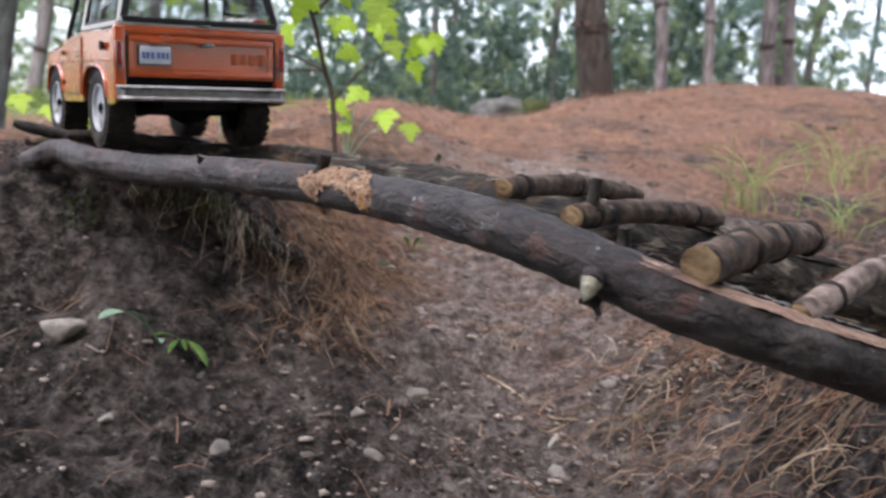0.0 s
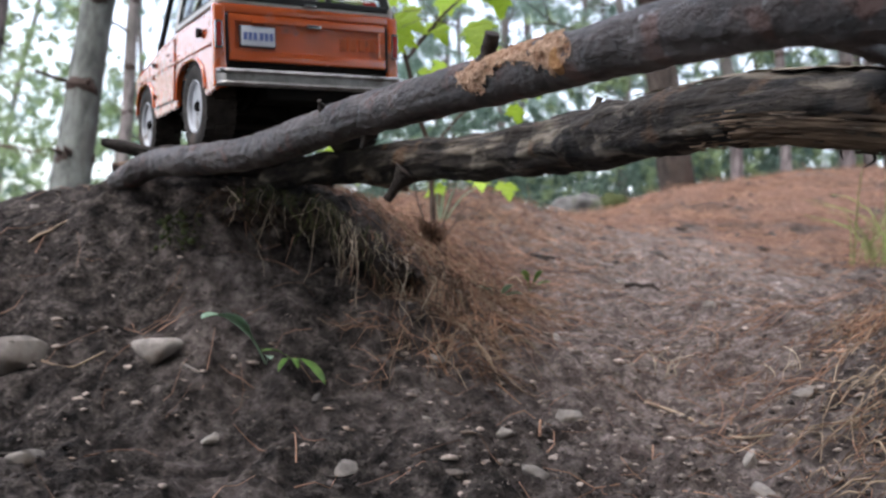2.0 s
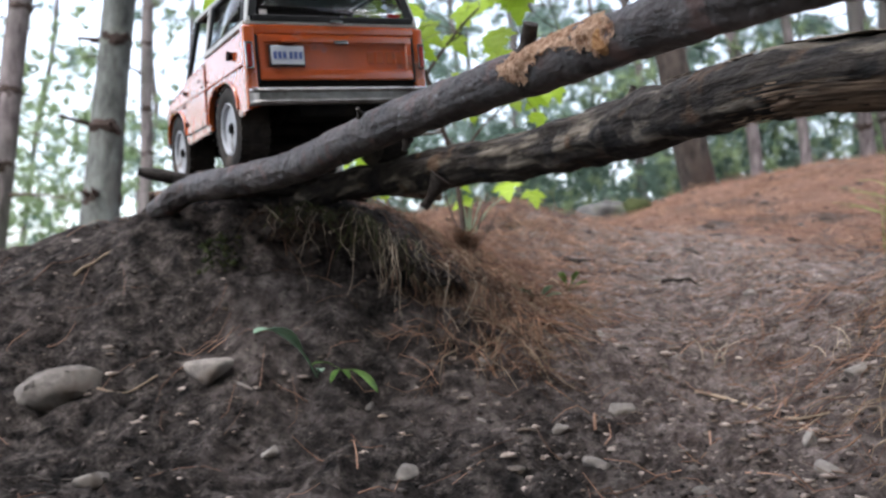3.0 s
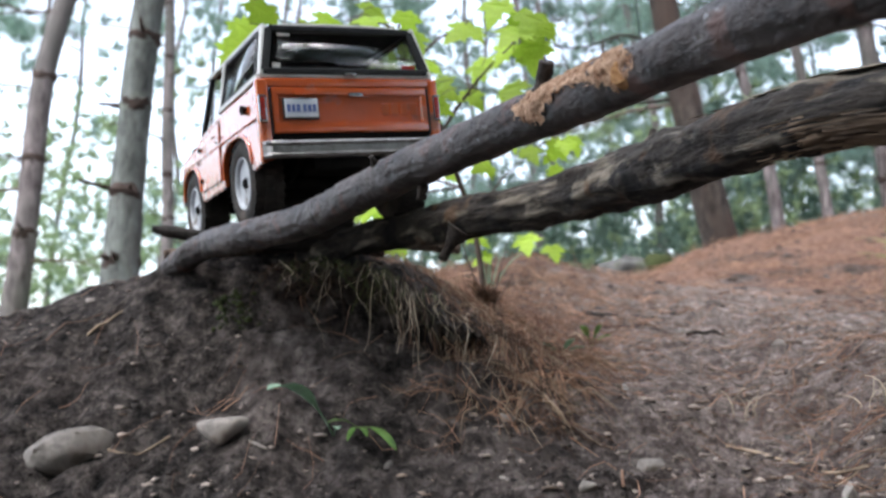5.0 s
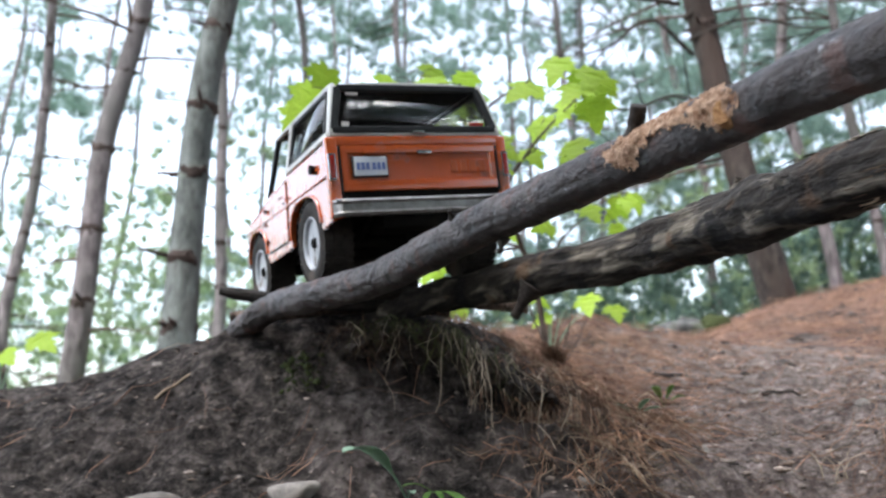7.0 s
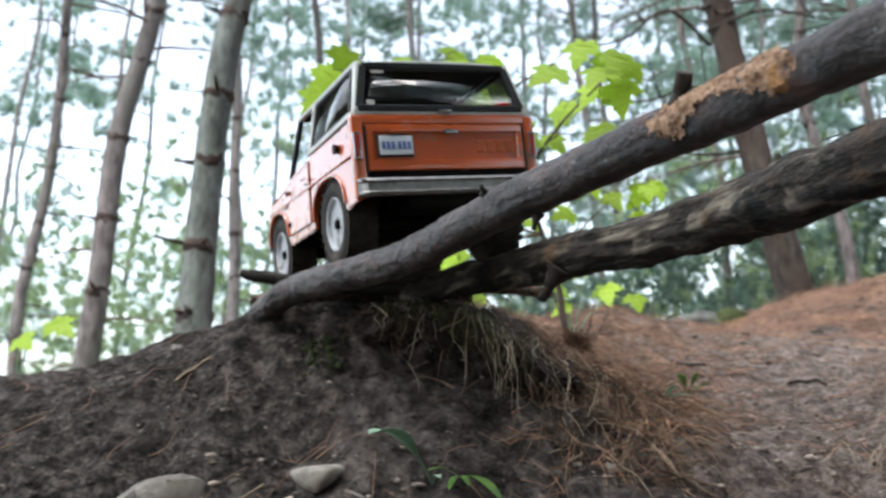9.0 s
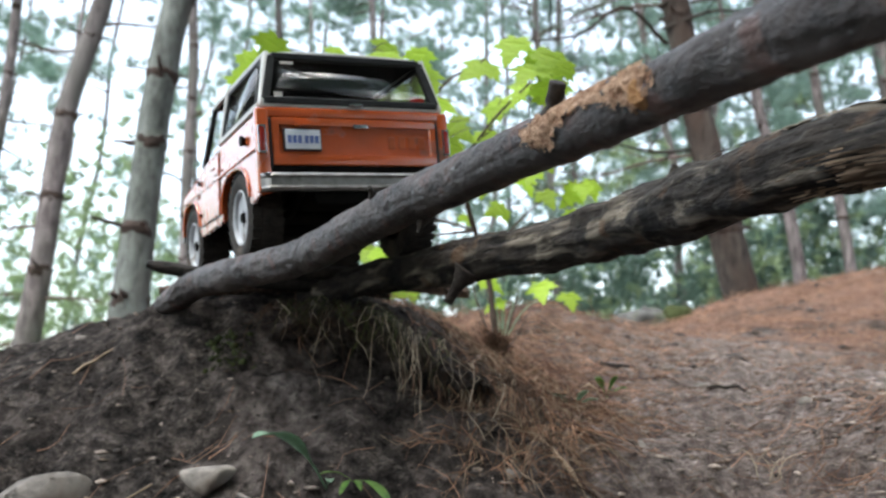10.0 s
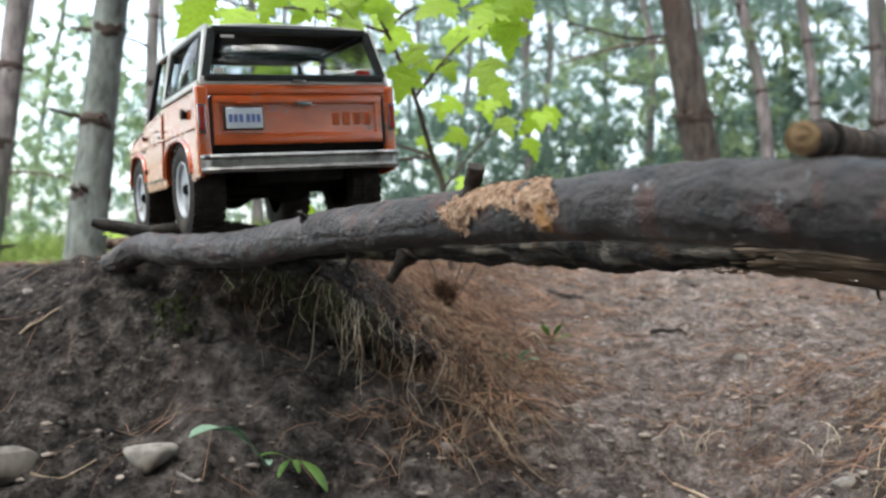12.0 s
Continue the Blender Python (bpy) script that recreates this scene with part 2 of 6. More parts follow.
GRASS = mat("grass_blade", (0.14, 0.22, 0.04), (0.30, 0.38, 0.10), 20, 0.6, 0, vary=0.35, island=True, translucent=0.35)
STRAW = mat("needle_straw", (0.115, 0.060, 0.040), (0.37, 0.225, 0.155), 9, 0.8, 0, vary=0.6, island=True)
ROOT = mat("root_fibre", (0.10, 0.070, 0.048), (0.45, 0.35, 0.25), 14, 0.85, 0, vary=0.55, island=True)
STONE = mat("pale_field_stone", (0.12, 0.108, 0.098), (0.33, 0.30, 0.27), 45, 0.85, 0.5, (0.11, 0.088, 0.072), 22, 0.56, vary=0.3)
PEBBLE = mat("pebble", (0.12, 0.095, 0.080), (0.37, 0.31, 0.27), 80, 0.85, 0.3, vary=0.55, island=True)
CLOD = mat("soil_crumb", (0.024, 0.020, 0.018), (0.100, 0.083, 0.075), 90, 0.95, 0.4, vary=0.4, island=True)
RUST = mat("rust_straw", (0.120, 0.064, 0.040), (0.38, 0.225, 0.145), 9, 0.8, 0, vary=0.6, island=True)
PALEROOT = mat("pale_root", (0.22, 0.175, 0.130), (0.56, 0.475, 0.37), 30, 0.8, 0, vary=0.35, island=True)
ROTTEN = mat("rotten_stalk", (0.030, 0.018, 0.012), (0.12, 0.070, 0.045), 14, 0.85, 0, vary=0.5, island=True)
MOSS = mat("moss", (0.014, 0.022, 0.007), (0.050, 0.060, 0.018), 120, 0.95, 0.8)


# ---------------------------------------------------------------- mesh helpers
def link(name, bm, material, parent=None, label="", smooth=True):
    me = bpy.data.meshes.new(name)
    if smooth:
        for f in bm.faces:
            f.smooth = True
    bm.to_mesh(me)
    bm.free()
    me.materials.append(material)
    ob = new(name, me)
    if parent is not None:
        ob.parent = parent
    if label:
        ob["label"] = label
    return ob


def part(name, bm, material, parent, label="", smooth=True):
    ob = link(name, bm, material, parent, label, smooth)
    ob.data.set_sharp_from_angle(angle=radians(35))
    return ob


def raw(name, verts, faces, material, parent=None, smooth=True):
    me = bpy.data.meshes.new(name)
    me.from_pydata(verts, [], faces)
    if smooth:
        me.polygons.foreach_set("use_smooth", [True] * len(me.polygons))
    me.materials.append(material)
    ob = new(name, me)
    if parent is not None:
        ob.parent = parent
    return ob


def spline(knots, n):
    """A smooth line through knots of any width (place, radius, ...), n steps a knot."""
    K = np.array(knots, float)
    K = np.vstack([2 * K[0] - K[1], K, 2 * K[-1] - K[-2]])
    out = []
    for i in range(1, len(K) - 2):
        a, b, c, e = K[i - 1:i + 3]
        for s in np.linspace(0, 1, n, endpoint=False):
            out.append(0.5 * (2 * b + (c - a) * s + (2 * a - 5 * b + 4 * c - e) * s * s + (-a + 3 * b - 3 * c + e) * s ** 3))
    out.append(K[-2])
    return np.array(out)


def frames_along(C):
    """Side and up vectors across a line, turning as little as they can."""
    T = np.gradient(C, axis=0)
    T /= np.linalg.norm(T, axis=1, keepdims=True)
    side, ups = [], []
    ref = np.array([0, 0, 1.0]) if abs(T[0][2]) < 0.9 else np.array([0, 1.0, 0])
    s = np.cross(T[0], ref)
    for t in T:
        s = s - t * (s @ t)
        s = s / np.linalg.norm(s)
        side.append(s)
        ups.append(np.cross(s, t))
    return np.array(side), np.array(ups)


def tube_data(knots, n=12, seg=20, rough=0.0, grain=30.0, seed=0.0, cap=True, long=0.0):
    """Vertices and faces of a tapering, knobbly tube. knots: rows of x, y, z, radius. long: ridges along it."""
    D = spline(knots, n)
    C, R = D[:, :3], D[:, 3]
    S, U = frames_along(C)
    verts, faces = [], []
    for i in range(len(C)):
        for j in range(seg):
            a = 2 * math.pi * j / seg
            d = math.cos(a) * S[i] + math.sin(a) * U[i]
            r = R[i]
            if rough:
                q = Vector((C[i] + d * R[i]) * grain) + Vector((seed, 0, 0))
                r *= 1 + rough * (noise.noise(q) + 0.45 * noise.noise(q * 2.7) + 0.3 * noise.noise(q * 6.1))
            if long:
                r *= 1 + long * noise.noise(Vector((math.cos(a) * 2.6, math.sin(a) * 2.6, i * 0.05 + seed)))
            verts.append(tuple(C[i] + d * r))
    for i in range(len(C) - 1):
        for j in range(seg):
            a, b = i * seg + j, i * seg + (j + 1) % seg
            faces.append((a, b, b + seg, a + seg))
    if cap:
        faces.append(tuple(range(seg))[::-1])
        faces.append(tuple(range((len(C) - 1) * seg, len(C) * seg)))
    return verts, faces


def tube(name, knots, material, parent=None, n=12, seg=20, rough=0.0, grain=30.0, seed=0.0, cap=True, long=0.0):
    v, f = tube_data(knots, n, seg, rough, grain, seed, cap, long)
    me_ob = raw(name, v, f, material, parent)
    if cap:
        me_ob.data.polygons[len(f) - 1].use_smooth = False
        me_ob.data.polygons[len(f) - 2].use_smooth = False
    return me_ob


def root_empty(name, m=None):
    ob = new(name)
    ob.empty_display_size = 0.05
    if m is not None:
        ob.matrix_world = m
    return ob


def cut_face(name, centre, normal, r, material, parent, seed=0, label=""):
    """A sawn end: a slightly domed, uneven disc with rings."""
    bm = bmesh.new()
    z = Vector(normal).normalized()
    x = z.orthogonal().normalized()
    y = z.cross(x)
    rows = []
    for i, k in enumerate((0.25, 0.5, 0.75, 1.0)):
        row = []
        for j in range(18):
            a = 2 * math.pi * j / 18
            rr = r * k * (1 + 0.05 * noise.noise(Vector((math.cos(a) * 2, math.sin(a) * 2, seed))))
            p = Vector(centre) + (x * math.cos(a) + y * math.sin(a)) * rr + z * (0.0018 - 0.0012 * k * k + 0.0006 * math.sin(k * 40 + a))
            row.append(bm.verts.new(p))
        rows.append(row)
    c = bm.verts.new(Vector(centre) + z * 0.0018)
    for j in range(18):
        bm.faces.new((c, rows[0][j], rows[0][(j + 1) % 18]))
        for q in range(3):
            bm.faces.new((rows[q][j], rows[q + 1][j], rows[q + 1][(j + 1) % 18], rows[q][(j + 1) % 18]))
    return part(name, bm, material, parent, label)


# ---------------------------------------------------------------- ground
def smooth(a, b, x):
    t = np.clip((np.asarray(x, float) - a) / (b - a), 0, 1)
    return t * t * (3 - 2 * t)


LINE_Y = np.linspace(-3, 20, 1200)
LINE_Z = np.interp(LINE_Y, (-3, 0.3, 0.7, 0.95, 1.2, 1.4, 1.6, 2.1, 3.2, 4.2, 6.4, 9, 13, 20),
                   (-0.31, -0.34, -0.33, -0.29, -0.225, -0.155, -0.105, -0.015, 0.09, 0.20, 0.44, 0.60, 0.70, 0.75))
KERN = np.exp(-np.linspace(-2.5, 2.5, 15) ** 2)
LINE_Z = np.convolve(np.pad(LINE_Z, 7, "edge"), KERN / KERN.sum(), "valid")


def ground_base(x, y):
    """The lie of the land: a hollow, the mound that carries the logs, a bank, and the rise behind."""
    x, y = np.asarray(x, float), np.asarray(y, float)
    z = np.interp(y, LINE_Y, LINE_Z)
    z = z + 4 * np.tanh(x / 4) * 0.165 * smooth(1.8, 5.6, y)
    z = z + 0.15 * np.exp(-((x - 0.22) / 0.45) ** 2 - ((y - 3.1) / 0.6) ** 2)
    # the rise ends in a crest, with a dip where the path crosses it
    z = z - 0.11 * np.clip(y - 6.6, 0, 9) * smooth(-1.5, 0.3, x)
    z = z - 0.08 * np.exp(-((x - 0.165 * y - 0.10) / 0.42) ** 2) * smooth(2.6, 5.6, y) - 0.06 * np.exp(-((x - 1.30) / 0.50) ** 2) * smooth(4.2, 6.2, y)
    z = z + 0.09 * smooth(1.5, 3.3, x) * smooth(2.6, 5.0, y)
    wide = np.where(x > -0.22, 0.29, 0.53)
    ridge = smooth(1.12, 1.39, y) * np.where(y > 1.42, np.exp(-((y - 1.42) / 0.85) ** 2), 1.0)
    z = z + 0.186 * np.exp(-np.abs((x + 0.22) / wide) ** 2.4) * ridge
    z = z + 0.35 * smooth(0.33, 0.76, x) * (1 - smooth(0.5, 1.9, y))
    z = z - 0.088 * np.exp(-np.abs((x + 0.105) / 0.135) ** 2.6 - ((y - 1.335) / 0.034) ** 2)
    z = z + 0.025 * np.exp(-((x + 0.22) / 0.27) ** 2 - ((y - 1.165) / 0.065) ** 2)
    z = z - 0.024 * smooth(0.29, 0.42, -x) * np.exp(-((y - 1.36) / 0.16) ** 2)
    z = z + 0.060 * np.exp(-((x + 0.410) / 0.055) ** 2 - ((y - 1.400) / 0.045) ** 2)
    z = z + 0.10 * smooth(0.6, 1.4, -x) * (1 - smooth(0.9, 1.6, y))
    return z


def ground_z(x, y):
    q = Vector((x, y, 0))
    z = float(ground_base(x, y))
    far = min(1.0, max(0.0, (math.hypot(x, y - 1.2) - 1.5) / 4))
    near = 1 - far
    z += 0.016 * noise.noise(q * 5.5) + 0.05 * far * noise.noise(q * 0.9) + 0.03 * min(1, far * 3) * noise.noise(q * 3.1) + 0.014 * min(1, far * 4) * noise.noise(q * 9.0)
    if far > 0.6:
        return z
    clods = noise.voronoi(q * 13 + Vector((0.35 * noise.noise(q * 9), 0.35 * noise.noise(q * 9 + Vector((5, 0, 0))), 0)))[0]
    crumb = noise.voronoi(q * 34 + Vector((0.3 * noise.noise(q * 22), 0.3 * noise.noise(q * 22 + Vector((5, 0, 0))), 0)))[0]
    cloddy = near * (1.0 if y < 1.4 else 0.5)
    z += cloddy * (0.024 * min(0.5, clods[1] - clods[0]) + 0.014 * min(0.5, crumb[1] - crumb[0]) * (0.4 + max(0.0, noise.noise(q * 6))) - 0.010)
    z += near * 0.020 * (0.22 - abs(noise.noise(q * 11 + Vector((7, 2, 0)))))
    rough = 0.75 if x > 0.15 and y > 1.15 else 1.0
    z += rough * near * (0.010 * noise.noise(q * 19) + 0.014 * (0.28 - abs(noise.noise(q * 41 + Vector((3, 1, 0))))) + 0.009 * (0.25 - abs(noise.noise(q * 90))) + 0.004 * noise.noise(q * 190))
    return z


def ground_normal(x, y, e=0.02):
    b = ground_base
    return Vector((float(b(x - e, y) - b(x + e, y)), float(b(x, y - e) - b(x, y + e)), 2 * e)).normalized()


def build_ground():
    N = 620
    u = np.linspace(-1, 1, N)
    xs = 0.27 * np.sinh(6.1 * u)
    ys = 1.20 + 0.27 * np.sinh(6.1 * u)
    verts = [(float(x), float(y), ground_z(float(x), float(y))) for y in ys for x in xs]
    faces = [(j * N + i, j * N + i + 1, (j + 1) * N + i + 1, (j + 1) * N + i) for j in range(N - 1) for i in range(N - 1)]
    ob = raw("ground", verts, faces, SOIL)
    return tagged(ob, "dark loamy forest ground with painted crevice shade, needle litter and a worn hollow", "ground", kind="structure")


build_ground()


# ---------------------------------------------------------------- the two bridge logs
LOG1 = [(-0.440, 1.425, 0.0140, 0.0140), (-0.395, 1.362, 0.0315, 0.0178), (-0.3555, 1.321, 0.0445, 0.0186), (-0.294, 1.2087, 0.0390, 0.0190), (-0.1894, 1.07, 0.0386, 0.0191),
        (-0.0856, 0.877, 0.0478, 0.0187), (0.0427, 0.6484, 0.0518, 0.0184), (0.1515, 0.4178, 0.0427, 0.0186), (0.252, 0.312, 0.0121, 0.0180),
        (0.39, 0.312, -0.0165, 0.0190), (0.56, 0.335, -0.047, 0.0195), (0.80, 0.36, -0.075, 0.020)]
LOG2 = [(-0.235, 1.445, 0.045, 0.017), (-0.1416, 1.368, 0.0600, 0.0215), (-0.0058, 1.2341, 0.0653, 0.0270), (0.0916, 1.0796, 0.0611, 0.0272), (0.1511, 0.9196, 0.0557, 0.0295),
        (0.1922, 0.775, 0.0511, 0.0275), (0.2485, 0.6504, 0.0470, 0.0265), (0.3443, 0.5546, 0.0280, 0.0300), (0.47, 0.50, 0.006, 0.031), (0.62, 0.46, -0.018, 0.031),
        (0.84, 0.43, -0.045, 0.032)]


def patch_on(name, knots, span, arc, lift, material, parent, seed, label, edge=0.35, streak=False):
    """A ragged patch lying on a log: span along it (knots), arc round it (degrees from sideways, over the top)."""
    D = spline(knots, 60)
    C, R = D[:, :3], D[:, 3]
    S, U = frames_along(C)
    i0, i1 = int(span[0] * 60), int(span[1] * 60)
    cols = 40
    verts, faces, keep = [], [], {}
    for i in range(i0, i1 + 1):
        for j in range(cols + 1):
            a = radians(arc[0] + (arc[1] - arc[0]) * j / cols)
            d = math.cos(a) * S[i] + math.sin(a) * U[i]
            q = Vector((i * 0.035, j * 0.42, seed)) if streak else Vector((i * 0.11, j * 0.16, seed))
            h = lift * (1.0 + 0.6 * noise.noise(q * 2.2) + 0.5 * noise.noise(q * 5))
            verts.append(tuple(C[i] + d * (R[i] * 1.0 + h)))
            f = min((i - i0) / (i1 - i0), (i1 - i) / (i1 - i0)) * 2
            g = min(j / cols, 1 - j / cols) * 2
            keep[(i - i0, j)] = min(f * 1.6, g * 1.6) + edge * noise.noise(q * 1.5) + 0.2 * noise.noise(q * 4.3) > 0.34
    w = cols + 1
    for i in range(i1 - i0):
        for j in range(cols):
            if keep[(i, j)]:
                faces.append((i * w + j, i * w + j + 1, (i + 1) * w + j + 1, (i + 1) * w + j))
    ob = raw(name, verts, faces, material, parent)
    ob["label"] = label
    return ob


def stub(name, base, tip, r0, r1, parent, material=None, tip_material=None, label=""):
    base, tip = np.array(base), np.array(tip)
    ob = tube(name, [(*base, r0 * 1.5), (*(base * 0.75 + tip * 0.25), r0), (*(base * 0.4 + tip * 0.6), r1 * 1.05), (*tip, r1)], material or DARKSTUB, parent, 5, 14, 0.22, 160, base[0] * 50)
    if label:
        ob["label"] = label
    if tip_material:
        cut_face("broken_end", tip, tip - base, r1 * 0.95, tip_material, ob, 3, "pale splintered wood")
    return ob


def torn_scar(name, knots, low, high, material, parent, label):
    """Bark torn off in chips between two ragged lines round the log: rows of (place along the knots, degrees)."""
    D = spline(knots, 200)
    C, R = D[:, :3], D[:, 3]
    S, U = frames_along(C)
    s0, s1 = low[0][0], low[-1][0]
    verts, faces, keep = [], [], {}
    n, m = 110, 84
    for i in range(n + 1):
        s = s0 + (s1 - s0) * i / n
        c = int(s * 200)
        lo, hi = np.interp(s, *zip(*low)), np.interp(s, *zip(*high))
        for j in range(m + 1):
            a = -75 + 185 * j / m
            d = math.cos(radians(a)) * S[c] + math.sin(radians(a)) * U[c]
            q = Vector((s * 60, a * 0.09, 3.0))
            chip = noise.cell(Vector((s * 55 + 0.6 * noise.noise(q), a * 0.07 + 0.6 * noise.noise(q * 1.3), 1)))
            h = 0.0007 + 0.0014 * chip + 0.0011 * noise.noise(q) + 0.0008 * noise.noise(q * 3)
            verts.append(tuple(C[c] + d * (R[c] + max(0.0004, h))))
            keep[(i, j)] = min(a - lo, hi - a) / 14 + 1.1 * noise.noise(q * 0.8) + 0.9 * noise.noise(q * 2.2) > 0
    w = m + 1
    for i in range(n):
        for j in range(m):
            if keep[(i, j)]:
                faces.append((i * w + j, i * w + j + 1, (i + 1) * w + j + 1, (i + 1) * w + j))
    ob = raw(name, verts, faces, material, parent)
    ob["label"] = label
    return ob


def knot_boss(name, c, axis, r, high, material, parent, label, seed=0.0):
    """A lumpy round knot proud of the log, dished in the middle."""
    bm = bmesh.new()
    bmesh.ops.create_icosphere(bm, subdivisions=3, radius=1.0)
    z = Vector(axis).normalized()
    x = z.orthogonal().normalized()
    y = z.cross(x)
    for v in bm.verts:
        d = v.co.normalized()
        k = 1 + 0.18 * noise.noise(d * 2 + Vector((seed, 0, 0))) + 0.12 * noise.noise(d * 5 + Vector((0, seed, 0)))
        dish = -0.35 * max(0.0, d.z) ** 6
        v.co = Vector(c) + (x * d.x * r + y * d.y * r + z * (d.z + dish) * high) * k
    return part(name, bm, material, parent, label)


log_a = root_empty("bridge_log")
tagged(log_a, "slim dark grey-brown log with a torn bark scar, bridging the hollow", "log", "logs of the bridge")
tube("bark_trunk", LOG1, BARK1, log_a, 70, 80, 0.085, 46, 1.0, True, 0.05)
torn_scar("bark_scar", LOG1, [(5.84, 0), (5.90, -38), (5.95, -48), (5.99, -18), (6.05, 5), (6.15, 4), (6.22, -18), (6.28, -46), (6.33, -42), (6.37, -8)],
          [(5.84, 8), (5.90, 30), (5.95, 55), (6.0, 92), (6.20, 92), (6.28, 50), (6.33, 20), (6.37, 0)], PEELED, log_a, "pale orange rough torn bark scar")
KNOTWOOD = mat("orange_knot_wood", (0.24, 0.10, 0.035), (0.60, 0.36, 0.17), 160, 0.85, 0.9, (0.10, 0.045, 0.02), 90, 0.57, depth=0.006)
knot_boss("knot", (0.0655, 0.5665, 0.0475), (-0.72, -0.68, 0.05), 0.0105, 0.0062, KNOTWOOD, log_a, "round orange-brown knot at the end of the scar", 2.0)
patch_on("peeled_strip", LOG1, (7.45, 10.6), (50, 116), 0.0010, mat("pink_inner_bark", (0.17, 0.10, 0.075), (0.56, 0.39, 0.30), 120, 0.7, 0.8, (0.13, 0.08, 0.065), 40, 0.55, (0.15, 1, 1), -10), log_a, 9.0, "pinkish freshly peeled strip", 0.2)
patch_on("bark_edge", LOG1, (7.35, 10.6), (98, 150), 0.0030, mat("grey_bark_edge", (0.09, 0.085, 0.082), (0.30, 0.285, 0.28), 90, 0.8, 0.7, (0.05, 0.045, 0.042), 40, 0.56, (0.2, 1, 1), -10), log_a, 4.0, "curled grey edge of bark along the peeled strip", 0.2)
stub("branch_stub", (0.026, 0.664, 0.064), (0.0285, 0.652, 0.083), 0.0056, 0.0056, log_a)
stub("twig_stub", (-0.104, 0.880, 0.060), (-0.107, 0.872, 0.0655), 0.0032, 0.0022, log_a)
knot_boss("branch_collar", (0.199, 0.347, 0.028), (-0.4, -0.85, -0.25), 0.0120, 0.0075, BARK1, log_a, "swollen bark collar", 5.0)
knot_boss("torn_ring", (0.192, 0.3415, 0.0335), (-0.5, -0.7, 0.5), 0.0055, 0.0022, KNOTWOOD, log_a, "orange torn ring of bark", 6.0)
snag = tube("low_branch_stub", [(0.200, 0.346, 0.028, 0.0100), (0.193, 0.334, 0.0235, 0.0080), (0.1895, 0.326, 0.0210, 0.0074), (0.188, 0.3225, 0.0198, 0.0070)], BARK1, log_a, 8, 18, 0.16, 90, 3.0)
tube("splintered_tip", [(0.189, 0.325, 0.0205, 0.0062), (0.1858, 0.3195, 0.0175, 0.0052), (0.1835, 0.3165, 0.0130, 0.0030), (0.1820, 0.3150, 0.0100, 0.0007)], mat("green_grey_splinter", (0.16, 0.15, 0.10), (0.46, 0.42, 0.34), 160, 0.8, 0.8), snag, 6, 14, 0.35, 200, 8.0)["label"] = "pale greenish splintered tip"
stub("bud_stub", (0.214, 0.349, 0.040), (0.211, 0.344, 0.056), 0.0050, 0.0036, log_a)
stub("under_stub", (-0.060, 0.842, 0.032), (-0.063, 0.838, 0.018), 0.0045, 0.0022, log_a)
stub("under_stub", (0.197, 0.346, 0.010), (0.201, 0.340, -0.001), 0.0066, 0.0024, log_a)
stub("under_branch", (0.160, 0.402, 0.030), (0.245, 0.473, 0.033), 0.0062, 0.0045, log_a, BARK1)

log_b = root_empty("bridge_log")
tagged(log_b, "thick dark weathered log with bare cracked wood spanning the hollow", "log", "logs of the bridge")
tube("weathered_trunk", LOG2, BARK2, log_b, 44, 60, 0.14, 24, 7.0, True, 0.14)
stub("root_nub", (-0.010, 1.212, 0.050), (-0.034, 1.226, 0.012), 0.0125, 0.0065, log_b)
stub("knob", (0.160, 0.905, 0.078), (0.166, 0.906, 0.099), 0.0085, 0.0035, log_b, BARK2)
patch_on("bare_wood", LOG2, (4.7, 8.9), (62, 126), 0.0024, mat("bare_grey_wood", (0.10, 0.082, 0.060), (0.36, 0.31, 0.24), 80, 0.8, 1.0, (0.015, 0.012, 0.010), 50, 0.48, (0.13, 1, 1), -61), log_b, 2.0, "silvery bare wood where the bark has gone", 1.0, True)
patch_on("bare_wood", LOG2, (5.4, 8.8), (-88, -8), 0.0026, mat("pale_heart_wood", (0.14, 0.098, 0.066), (0.38, 0.275, 0.185), 80, 0.85, 0.6, (0.07, 0.05, 0.035), 50, 0.52, (0.15, 1, 1), -61), log_b, 12.0, "tan rotten wood on its underside", 1.0, True)


# ---------------------------------------------------------------- cut sticks on the logs
def cut_stick(knots, label, seed, pale=True, twig=None, material=None, rings=()):
    ob = root_empty("cut_stick")
    tagged(ob, label, "stick", "cut sticks on the logs")
    m = material or STICK
    tube("bark", knots, m, ob, 26, 28, 0.09, 90, seed, True, 0.07)
    line = spline(knots, 22)
    for q in rings:
        a, b = line[int(q * (len(line) - 1))], line[min(len(line) - 1, int(q * (len(line) - 1)) + 2)]
        d = (b[:3] - a[:3]) / np.linalg.norm(b[:3] - a[:3])
        tube("branch_ring", [(*(a[:3] + d * u), a[3] * w) for u, w in ((-0.0035, 0.98), (-0.0015, 1.12), (0.0015, 1.16), (0.004, 0.98))], DARKSTUB, ob, 4, 18, 0.16, 130, seed + q)
    p, q = np.array(knots[0][:3]), np.array(knots[1][:3])
    if pale:
        cut_face("sawn_end", p, p - q, knots[0][3] * 0.97, CUTWOOD, ob, seed, "yellow sawn end grain")
    if twig:
        stub("twig", twig[0], twig[1], twig[2], twig[2] * 0.8, ob)
    return ob


